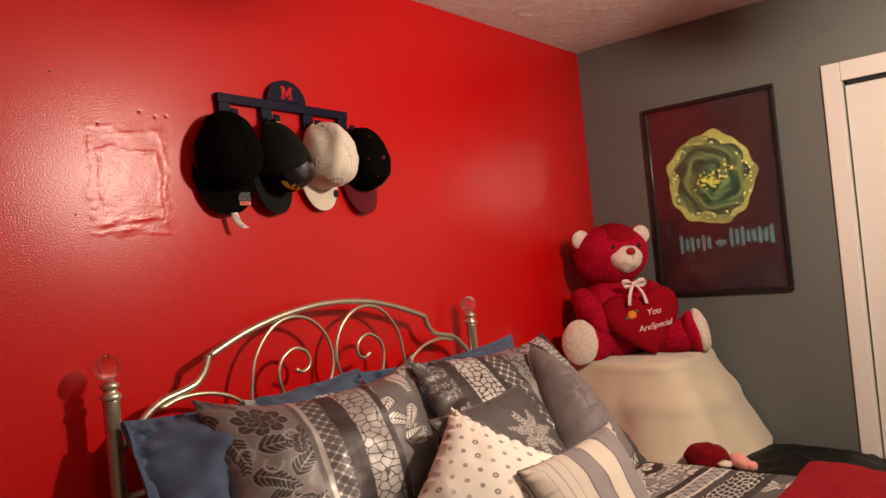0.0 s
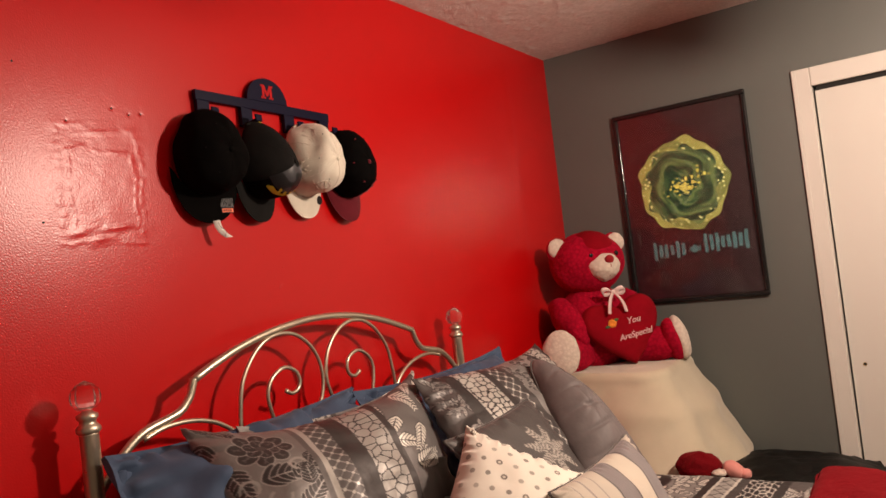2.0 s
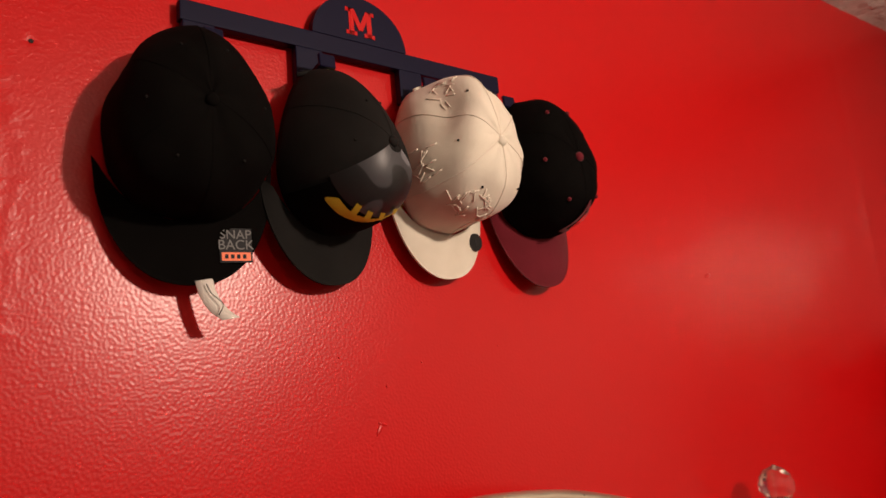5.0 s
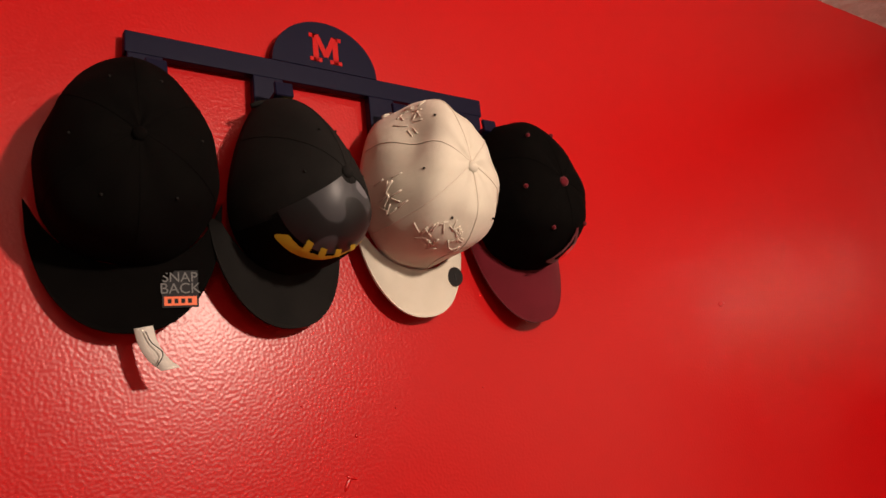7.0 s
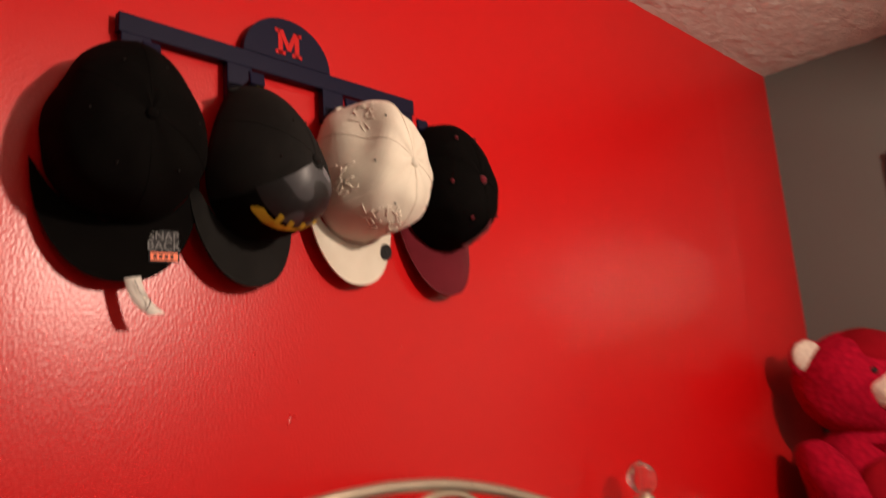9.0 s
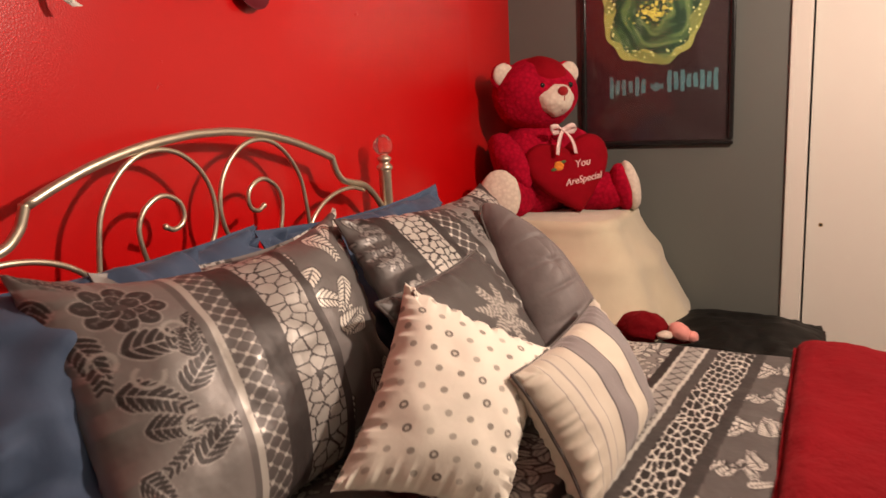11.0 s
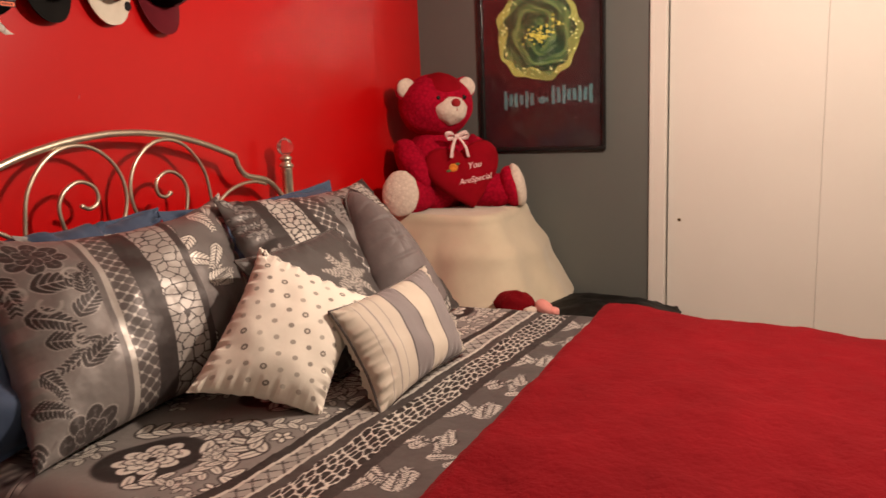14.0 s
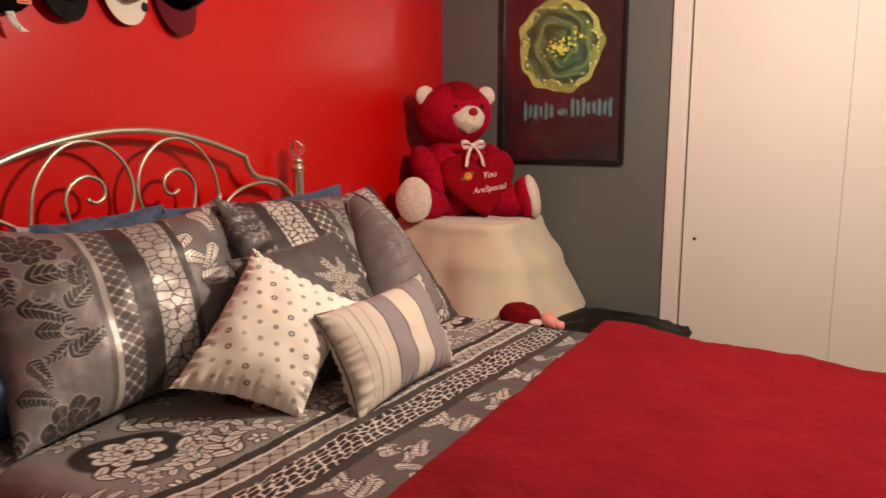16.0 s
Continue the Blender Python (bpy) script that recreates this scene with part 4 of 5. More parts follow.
def stripes_weave(x, y):
    w = np.where(x < 0.145, 0.93, 0.0 * x)
    for a, b, tone in ((0.145, 0.150, 0.05), (0.150, 0.215, 0.36), (0.215, 0.220, 0.05), (0.220, 0.300, 0.97), (0.300, 0.305, 0.05), (0.305, 0.402, 0.36), (0.402, 0.406, 0.05), (0.406, 0.60, 0.93)):
        w = np.where((x >= a) & (x < b), tone, w)
    for c in (0.045, 0.075, 0.105):
        w = np.where(np.abs(x - c) < 0.0018, 0.62, w)
    return w


lay("throw_pillow", "small oblong cushion with cream and grey stripes", "pillow", STRIPED, (-2.168, -0.858, 0.886), (-1.722, -0.868, 0.900), (-1.782, -1.018, 0.690), (-2.200, -0.998, 0.672), 0.150, 170, 80, 0.10, 0.0, 0.46, 0.011, 8.0, pucker=0.45, panels=["cream_panel", "grey_panel", "cream_panel", "grey_panel", "cream_panel"], cuts=(0.147, 0.217, 0.302, 0.404), weave=stripes_weave, cord=CORD)

# ---------------------------------------------------------------- the covered chest, the bear and their corner


def covered_chest():
    tagged(part("storage_chest", box("storage_chest", (-0.55, -0.58, 0.0), (-0.06, -0.06, 0.850), FAN_WOOD, 0.02, 3)), "tall storage chest hidden under a cream blanket", "chest")
    # blanket: distance from the chest's middle, rounded over the edges and flaring to the hem
    cx, cy, hx, hy, top = -0.31, -0.32, 0.285, 0.300, 0.868
    na, nr = 180, 64
    verts = []
    for i in range(na):
        w = 2 * math.pi * i / na
        c, s = math.cos(w), math.sin(w)
        k = 1.0 / max(abs(c) / hx, abs(s) / hy)
        k = min(k, 1.0 / ((abs(c) / hx) ** 5 + (abs(s) / hy) ** 5) ** (1 / 5.0) * 1.02)
        for j in range(nr):
            t = j / (nr - 1)
            if t < 0.42:
                r, z = k * (t / 0.42) * 0.90, top
            elif t < 0.55:
                a = (t - 0.42) / 0.13 * math.pi / 2
                r, z = k * 0.90 + k * 0.10 * math.sin(a), top - 0.045 * (1 - math.cos(a))
            else:
                d = (t - 0.55) / 0.45
                z = top - 0.045 - d * (0.385 + 0.03 * math.sin(3 * w))
                flare = (0.12 + 0.12 * max(0, -s) ** 2) * d + 0.022 * math.exp(-((d - 0.35) / 0.12) ** 2) * max(0, -s) + 0.012 * math.sin(w * 11) * d + 0.010 * math.sin(w * 5 + 2) * d
                r = k + flare
            x, y = cx + r * c, cy + r * s
            verts.append((min(x, -0.012), min(y, -0.012), z))
    P = np.array(verts)
    P[:, 2] += 0.006 * soft_noise(P, 9.0, 3.0)
    P[:, 0] = np.minimum(P[:, 0] + 0.008 * soft_noise(P, 8.0, 6.0), -0.012)
    faces = []
    for i in range(na):
        for j in range(nr - 1):
            a, b = i * nr + j, ((i + 1) % na) * nr + j
            faces.append((a, a + 1, b + 1, b))
    tagged(new("blanket", mesh_of("blanket", P, faces, CREAM_BLANKET)), "cream fleece blanket draped over a chest", "blanket")


covered_chest()


def teddy_bear():
    base = np.array((-0.289, -0.226, 0.855))
    up = 1.12
    yaw = math.atan2(-0.80, -0.60) - math.pi / 2  # local +y is the way it faces
    R = Matrix.Rotation(yaw, 4, "Z")

    def at(x, y, z):
        return tuple(np.array(R @ Vector((x, y, z * up))) + base)

    def turn(rx=0, ry=0, rz=0):
        return R @ Euler([radians(a) for a in (rx, ry, rz)]).to_matrix().to_4x4()

    t = thing("teddy_bear", "large crimson plush teddy bear holding a heart cushion", "teddy bear", at=tuple(base))
    part("body", blob("body", at(0, 0, 0.165), (0.195, 0.150, 0.205), RED_PLUSH, turn(), 56, 0.06, 2.0), t)
    head = part("head", blob("head", at(0.01, 0.01, 0.437), (0.182, 0.158, 0.148), RED_PLUSH, turn(), 56, 0.05, 5.0), t)
    for s in (-1, 1):
        ear = part("ear", blob("ear", at(s * 0.152, 0.0, 0.508), (0.058, 0.026, 0.056), RED_PLUSH, turn(0, s * 35, 0), 28, 0.05), head)
        part("ear_lining", blob("ear_lining", at(s * 0.160, 0.014, 0.515), (0.047, 0.018, 0.045), WHITE_PLUSH, turn(0, s * 35, 0), 24, 0.05), head)
        part("eye", blob("eye", at(s * 0.066, 0.152, 0.468), (0.012, 0.010, 0.012), EYE_BLACK, turn(), 14), head)
    part("muzzle", blob("muzzle", at(0, 0.128, 0.418), (0.086, 0.078, 0.068), WHITE_PLUSH, turn(), 36, 0.08, 3.0, shape=lambda d: 1 - 0.12 * max(0, -d[2]) * abs(d[0])), head)
    part("nose", blob("nose", at(0.0, 0.197, 0.446), (0.023, 0.014, 0.020), NOSE_RED, turn(), 18), head)
    part("mouth_seam", tube("mouth_seam", [at(0, 0.205, 0.430), at(0, 0.205, 0.418), at(0, 0.199, 0.398), at(0, 0.185, 0.378)], 0.0016, NOSE_RED, 6), head)
    part("crown_panel", blob("crown_panel", at(0, 0.026, 0.494), (0.110, 0.130, 0.092), RED_VELOUR, turn(), 40, 0.03), head)
    for s in (-1, 1):
        part("arm", blob("arm", at(s * 0.165, 0.055, 0.205), (0.066, 0.080, 0.135), RED_PLUSH, turn(35, s * 16, 0), 36, 0.08, 2 + s), t)
        fx, fy, ex, ey = (0.262, 0.125, 0.48, 0.87) if s > 0 else (-0.235, 0.245, -0.87, 0.48)
        hx, hy = s * 0.10, 0.03
        way = math.degrees(math.atan2(fy - hy, fx - hx)) - 90
        far = math.hypot(fx - hx, fy - hy)
        leg = part("leg", blob("leg", at((hx + fx) / 2, (hy + fy) / 2, 0.078), (0.088, far / 2 + 0.075, 0.086), RED_PLUSH, turn(0, 0, way), 40, 0.07, 4 + s), t)
        foot = turn(0, 0, math.degrees(math.atan2(ey, ex)) - 90) @ Matrix.Rotation(radians(12), 4, "X")
        part("sole", blob("sole", at(fx + ex * 0.042, fy + ey * 0.042, 0.098), (0.082, 0.040, 0.104), WHITE_PLUSH, foot, 36, 0.05, 6 + s), leg, "ivory plush foot sole")
        part("foot", blob("foot", at(fx + ex * 0.012, fy + ey * 0.012, 0.094), (0.086, 0.050, 0.098), RED_PLUSH, foot, 36, 0.05, 8 + s), leg)
    # heart cushion in its lap, leaning back
    m = Matrix.Translation(at(-0.045, 0.178, 0.155)) @ turn(14, 8, -8) @ Matrix.Scale(1.22, 4)
    n_r, n_a = 16, 96
    verts, faces = [], []
    for i in range(n_r):
        r = i / (n_r - 1)
        for k in range(n_a):
            a = 2 * math.pi * k / n_a
            hx = 0.94 * math.copysign(abs(math.sin(a)) ** 1.9, math.sin(a))
            hz = (13 * math.cos(a) - 4.0 * math.cos(2 * a) - 1.2 * math.cos(3 * a) - 0.5 * math.cos(4 * a)) / 17
            z = 0.035 * (1 - r ** 2.4) ** 0.5
            verts.append(tuple(m @ Vector((0.160 * r * hx, z, 0.158 * r * (hz + 0.12)))))
    for i in range(n_r - 1):
        for k in range(n_a):
            faces.append((i * n_a + k, (i + 1) * n_a + k, (i + 1) * n_a + (k + 1) % n_a, i * n_a + (k + 1) % n_a))
    k0 = len(verts)
    verts += [tuple(m @ (Vector((0, -0.02, 0.018)) + 0.97 * (m.inverted() @ Vector(v) - Vector((0, 0, 0.018))))) for v in verts[(n_r - 1) * n_a:]]
    faces += [((n_r - 1) * n_a + k, k0 + k, k0 + (k + 1) % n_a, (n_r - 1) * n_a + (k + 1) % n_a) for k in range(n_a)] + [tuple(range(k0, k0 + n_a))]
    heart = part("heart_cushion", mesh_of("heart_cushion", verts, faces, RED_VELOUR), t, "red velour heart cushion")

    def on_heart(x, z, lift=0.0365):
        return m @ Matrix.Translation((x, lift, z)) @ Matrix.Rotation(math.pi, 4, "Z") @ Matrix.Rotation(math.pi / 2, 4, "X") @ Matrix.Scale(1, 4)

    part("embroidery", lettering("embroidery", "You", 0.034, THREAD_PINK, on_heart(-0.030, 0.022, 0.035), 0.0015, shear=0.35), heart)
    part("embroidery", lettering("embroidery", "AreSpecial", 0.031, THREAD_PINK, on_heart(-0.020, -0.030, 0.035), 0.0015, shear=0.35), heart)
    for k in range(6):
        a = k * math.pi / 3
        part("rose", blob("rose", tuple(m @ Vector((0.052 + 0.008 * math.cos(a), 0.034, 0.030 + 0.007 * math.sin(a)))), (0.010, 0.005, 0.009), THREAD_ORANGE, m.to_3x3().to_4x4(), 12), heart)
    for a, b in ((0.072, 0.022), (0.034, 0.040)):
        part("rose_leaf", blob("rose_leaf", tuple(m @ Vector((a, 0.034, b))), (0.011, 0.003, 0.005), THREAD_GREEN, m.to_3x3().to_4x4(), 12), heart)

    # satin bow under the chin
    def ribbon(name, pts, wide):
        p = spline(pts, 8)
        v, f = [], []
        for i, q in enumerate(p):
            for e, d in ((-1, 0.0), (1, 0.0), (1, -0.002), (-1, -0.002)):
                v.append(at(q[0] + e * wide / 2 * 0.6, q[1] + d, q[2] + e * wide / 2 * 0.8 * (1 if name == "bow_loop" else 0.15)))
        for i in range(len(p) - 1):
            for k in range(4):
                f.append((i * 4 + k, i * 4 + (k + 1) % 4, i * 4 + 4 + (k + 1) % 4, i * 4 + 4 + k))
        f += [(3, 2, 1, 0), tuple(len(v) - 4 + k for k in range(4))]
        part(name, mesh_of(name, v, f, PINK_SATIN), bow)

    bow = part("bow", blob("bow", at(0, 0.190, 0.312), (0.012, 0.010, 0.012), PINK_SATIN, turn(), 16), t, "pale pink satin bow")
    for s in (-1, 1):
        ribbon("bow_loop", [(s * 0.004, 0.192, 0.312), (s * 0.030, 0.205, 0.326), (s * 0.056, 0.200, 0.324), (s * 0.050, 0.188, 0.306), (s * 0.025, 0.186, 0.306), (s * 0.004, 0.190, 0.311)], 0.020)
        ribbon("bow_tail", [(s * 0.004, 0.194, 0.310), (s * 0.022, 0.205, 0.290), (s * 0.036, 0.212, 0.262), (s * 0.044, 0.216, 0.228)], 0.026)


teddy_bear()


def ottoman():
    t = thing("ottoman", "black leatherette ottoman beside the bed", "ottoman", at=(-0.52, -1.05, 0))
    part("base", box("base", (-0.88, -1.30, 0.05), (-0.14, -0.80, 0.33), LEATHER, 0.03, 3), t)
    P, F, w, ring = cushion((-0.91, -0.76, 0.385), (-0.10, -0.76, 0.385), (-0.12, -1.335, 0.375), (-0.90, -1.335, 0.375), 0.19, 60, 50, -0.02, 0.0, 0.30, 0.012, 2.0)
    part("seat_cushion", mesh_of("seat_cushion", P, F, LEATHER), t)
    part("piping", tube("piping", np.vstack([ring, ring[:1]]), 0.005, LEATHER, 8, False), t)
    for x, y in ((-0.82, -1.24), (-0.20, -1.24), (-0.82, -0.86), (-0.20, -0.86)):
        part("leg", lathe("leg", [(0.018, 0.0), (0.024, 0.052)], FAN_WOOD, (x, y, 0)), t)


ottoman()


def small_toy():
    t = thing("plush_toy", "small red plush toy with pink felt limbs", "soft toy", at=(-0.74, -0.80, 0.485))
    c = np.array((-0.74, -0.765, 0.53))
    part("body", blob("body", c, (0.070, 0.085, 0.055), FLEECE, None, 32, 0.16, 4.0), t)
    part("limb", blob("limb", c + (0.0, -0.125, -0.005), (0.030, 0.040, 0.030), PINK_SKIN, Matrix.Rotation(0.5, 4, "X"), 22, 0.15), t)
    part("limb", blob("limb", c + (0.01, -0.165, -0.022), (0.022, 0.022, 0.020), PINK_SKIN, None, 18, 0.15), t)
    part("trim", blob("trim", c + (-0.035, -0.080, -0.010), (0.030, 0.028, 0.014), WHITE_PLUSH, None, 20, 0.15), t)
    part("limb", blob("limb", c + (0.02, -0.11, -0.035), (0.035, 0.060, 0.018), FLEECE, None, 20, 0.15), t)


small_toy()

# ---------------------------------------------------------------- framed poster on the grey wall


def portal_print(u, v):
    """Colours of the poster: dark maroon ground, redder towards the upper left, a swirling green portal and teal
    strokes below; u across, v down, 0..1.
    """
    n = len(u)
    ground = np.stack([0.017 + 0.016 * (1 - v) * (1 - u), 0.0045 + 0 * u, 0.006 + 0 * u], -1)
    x, y = (u - 0.48) * 0.60, (v - 0.405) * 0.90
    r, a = np.hypot(x, y * 0.97), np.arctan2(y, x)
    edge = 0.213 + 0.006 * np.cos(5 * a + 0.6) + 0.005 * np.cos(9 * a) + 0.004 * np.cos(14 * a + 1)
    swirl = 95 * r + 1.0 * a + 1.3 * np.sin(2 * a + 22 * r) + 0.8 * np.sin(5 * a - 30 * r)
    s = np.sin(swirl) + 0.55 * np.sin(2.3 * swirl + 4 * a)
    deep, mid, pale, lime = np.array((0.012, 0.045, 0.022)), np.array((0.045, 0.100, 0.040)), np.array((0.115, 0.175, 0.060)), np.array((0.30, 0.31, 0.085))
    col = np.where((s > 0.75)[:, None], pale, np.where((s > -0.35)[:, None], mid, deep))
    col = np.where((r < 0.050 + 0.015 * np.sin(2 * a + 1))[:, None], np.where((s > 0.9)[:, None], mid, np.array((0.010, 0.048, 0.030))), col)
    rim = (r > edge - 0.034 - 0.012 * np.sin(4 * a + 1) - 0.006 * np.sin(9 * a + 30 * r))
    col = np.where(rim[:, None], np.where((np.sin(0.6 * swirl + 3 * a) > -0.3)[:, None], lime, np.array((0.17, 0.20, 0.055))), col)
    rs = np.random.RandomState(12)
    for k in range(70):
        w, q = rs.uniform(0, 2 * math.pi), rs.uniform(0.165, 0.205)
        d = np.hypot(x - q * math.cos(w), y - q * math.sin(w))
        col = np.where((d < rs.uniform(0.0022, 0.0055))[:, None], np.array((0.66, 0.66, 0.30)), col)
    for k in range(80):
        px = rs.normal(0.012, 0.048)
        py = rs.normal(0.008, 0.020) - 0.25 * px + 0.012 * math.sin(60 * px)
        d = np.hypot(x - px, (y - py) * rs.uniform(0.8, 1.5))
        col = np.where((d < rs.uniform(0.003, 0.0085))[:, None], np.array((0.62, 0.54, 0.10)) * rs.uniform(0.6, 1.05), col)
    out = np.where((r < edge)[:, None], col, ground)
    # plain brush strokes where the title stands
    teal = np.array((0.060, 0.150, 0.160))
    strokes = []
    for k, tall in enumerate((0.095, 0.060, 0.070, 0.050, 0.085, 0.060)):
        strokes.append((0.190 + 0.046 * k, 0.745, tall, 0.0, 0.014))
    for k, tall in enumerate((0.095, 0.075, 0.095, 0.055, 0.060, 0.080, 0.065, 0.095)):
        strokes.append((0.600 + 0.044 * k, 0.728, tall, 0.0, 0.014))
    for px, py, tall, tilt, wide in strokes:
        dy = v - py
        dx = u - px - tilt * dy / 0.05 * 0.5 - 0.002 * np.sin(dy * 60 + px * 40)
        hit = (np.abs(dx) < wide * (1.1 - 4 * np.abs(dy))) & (np.abs(dy) < tall / 2 * 1.05)
        out = np.where(hit[:, None], teal, out)
    dash = (u > 0.47) & (u < 0.555) & (v > 0.735 + 0.006 * np.sin(u * 120)) & (v < 0.765 + 0.006 * np.sin(u * 90))
    out = np.where(dash[:, None], teal * 0.9, out)
    return out


def poster():
    y0, y1, z0, z1, w = -0.341, -0.971, 1.109, 2.054, 0.022
    t = thing("framed_poster", "black framed dark poster with a green portal swirl", "poster", at=(-0.02, -0.656, 1.109))
    for nm, lo, hi in (("top_rail", (-0.030, y1, z1 - w), (-0.004, y0, z1)), ("bottom_rail", (-0.030, y1, z0), (-0.004, y0, z0 + w)), ("side_rail", (-0.0295, y1, z0 + w), (-0.0045, y1 + w, z1 - w)), ("side_rail", (-0.0295, y0 - w, z0 + w), (-0.0045, y0, z1 - w))):
        part(nm, box(nm, lo, hi, BLACK_FRAME, 0.006, 3), t)
    nu, nv = 230, 330
    U, V = np.meshgrid(np.linspace(0, 1, nu), np.linspace(0, 1, nv), indexing="ij")
    u, v = U.ravel(), V.ravel()
    P = np.stack([np.full(u.shape, -0.010), y0 - 0.018 + (y1 - y0 + 0.036) * u, z1 - 0.018 - (z1 - z0 - 0.036) * v], -1)
    m = Mat("glossy print", (0.1, 0.1, 0.1), 0.4)
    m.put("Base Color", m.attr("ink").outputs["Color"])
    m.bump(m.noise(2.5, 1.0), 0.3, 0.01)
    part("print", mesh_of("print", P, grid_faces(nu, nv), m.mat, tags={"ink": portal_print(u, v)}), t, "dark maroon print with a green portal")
    n2 = 24
    U, V = np.meshgrid(np.linspace(0, 1, n2), np.linspace(0, 1, n2), indexing="ij")
    u, v = U.ravel(), V.ravel()
    bow = 0.0045 * (1 - (2 * u - 1) ** 2) * (1 - (2 * v - 1) ** 2)
    F = np.stack([-0.0185 - bow, y0 - 0.014 + (y1 - y0 + 0.028) * u, z1 - 0.014 - (z1 - z0 - 0.028) * v], -1)
    B = F + (0.002, 0, 0)
    g = part("pane", mesh_of("pane", np.vstack([F, B]), [*map(tuple, grid_faces(n2, n2)), *map(tuple, grid_faces(n2, n2, n2 * n2, True))], GLASS), t)
    g.visible_shadow = False


poster()

# ---------------------------------------------------------------- cap rack and caps


hang = part


def cap_rack():
    t = thing("cap_rack", "navy blue wooden cap rack with a cut letter", "wall rack", at=(-2.045, 0, 1.95))
    tip = Matrix.Translation((-2.045, 0, 1.94)) @ Matrix.Rotation(0.020, 4, "Y") @ Matrix.Translation((2.045, 0, -1.952))

    def part(name, mesh, parent=None, label=""):
        mesh.transform(tip)
        return hang(name, mesh, parent, label)

    part("bar", box("bar", (-2.306, -0.020, 1.934), (-1.783, -0.006, 1.962), NAVY, 0.0015), t)
    bm = bmesh.new()
    n, r, cx, cz = 40, 0.078, -2.045, 1.9625
    pts = [(cx + r * math.cos(math.pi * k / n), cz + r * 0.92 * math.sin(math.pi * k / n)) for k in range(n + 1)]
    f = [bm.verts.new((x, -0.0195, z)) for x, z in pts]
    b = [bm.verts.new((x, -0.0065, z)) for x, z in pts]
    bm.faces.new(f[::-1])
    bm.faces.new(b)
    for k in range(n + 1):
        j = (k + 1) % (n + 1)
        bm.faces.new((f[k], f[j], b[j], b[k]))
    bmesh.ops.recalc_face_normals(bm, faces=bm.faces)
    part("crest", from_bm("crest", bm, NAVY), t)
    # block letter, sunk strokes showing the red wall's colour
    M = Matrix.Translation((-2.045, -0.0198, 1.993)) @ Matrix.Rotation(math.pi / 2, 4, "X")
    letter = bmesh.new()
    strokes = [((-0.019, -0.021), (-0.011, 0.021)), ((0.011, -0.021), (0.019, 0.021)), ((-0.024, -0.021), (-0.006, -0.015)), ((0.006, -0.021), (0.024, -0.015)), ((-0.024, 0.015), (-0.010, 0.021)), ((0.010, 0.015), (0.024, 0.021))]
    for (a, c), (b2, d) in strokes:
        bmesh.ops.create_cube(letter, size=1, matrix=Matrix.Translation(((a + b2) / 2, (c + d) / 2, 0)) @ Matrix.Diagonal((b2 - a, d - c, 0.0012, 1)))
    for s in (-1, 1):
        bmesh.ops.create_cube(letter, size=1, matrix=Matrix.Translation((s * 0.0065, 0.004, 0.0002)) @ Matrix.Rotation(s * -0.42, 4, "Z") @ Matrix.Diagonal((0.0075, 0.034, 0.0012, 1)))
    letter.transform(M)
    part("letter", from_bm("letter", letter, RED_PAINT), t, "red block letter M")
    for x in (-2.280, -2.128, -1.960, -1.806):
        p = part("peg", box("peg", (x - 0.023, -0.0205, 1.880), (x + 0.018, -0.0065, 1.934), NAVY, 0.0015), t)
        hook = Matrix.Translation((x, -0.0205, 1.884)) @ Matrix.Rotation(radians(-8), 4, "X")
        part("hook", box("hook", (-0.012, -0.040, -0.004), (0.012, 0.002, 0.004), NAVY, 0.0012, 1, hook), p)
        part("hook_lip", box("hook_lip", (-0.012, -0.046, -0.004), (0.012, -0.0405, 0.016), NAVY, 0.0012, 1, hook), p)


cap_rack()


def cap_frame(x, z, y=-0.032, twist=0.0, swing=0.0, nod=0.0):
    """Pose of a hung cap: its peak points down, its crown away from the wall. twist about the wall's normal, swing about the plumb line, nod about the wall's length."""
    base = Matrix(((-1, 0, 0, 0), (0, 0, -1, 0), (0, -1, 0, 0), (0, 0, 0, 1)))
    return Matrix.Translation((x, y, z)) @ Matrix.Rotation(radians(swing), 4, "Z") @ Matrix.Rotation(radians(nod), 4, "X") @ Matrix.Rotation(radians(twist), 4, "Y") @ base


def crown_point(phi, t, half, long, tall, front=0.35, dent=0.0, seed=1.0, taper=0.0, lump=0.0, slump=0.0, lean=0.0):
    """A place on the crown: phi round it (0 is the front), t from rim to top."""
    a = t * math.pi / 2
    back = (1 - math.cos(phi)) / 2
    r = math.cos(a) ** (0.62 + slump * max(back, 0.45))
    f = max(0.0, math.cos(phi))
    z = tall * (math.sin(a) ** (0.95 - front * 0.35 * f)) * (1 + 0.10 * front * f * math.sin(a * 2))
    k = 1.0 + (0.012 + lump) * noise.noise(Vector((math.cos(phi) * 2 + seed, math.sin(phi) * 2, t * 3)))
    k -= dent * math.exp(-((phi - 2.3) / 0.5) ** 2 - ((t - 0.45) / 0.22) ** 2)
    return Vector((half * math.sin(phi) * r * k * (1 - taper * ((1 - math.cos(phi)) / 2) ** 1.3), long * math.cos(phi) * r * k * (1 + 0.10 * back) + lean * long * math.sin(a), z * (0.6 + 0.4 * k)))


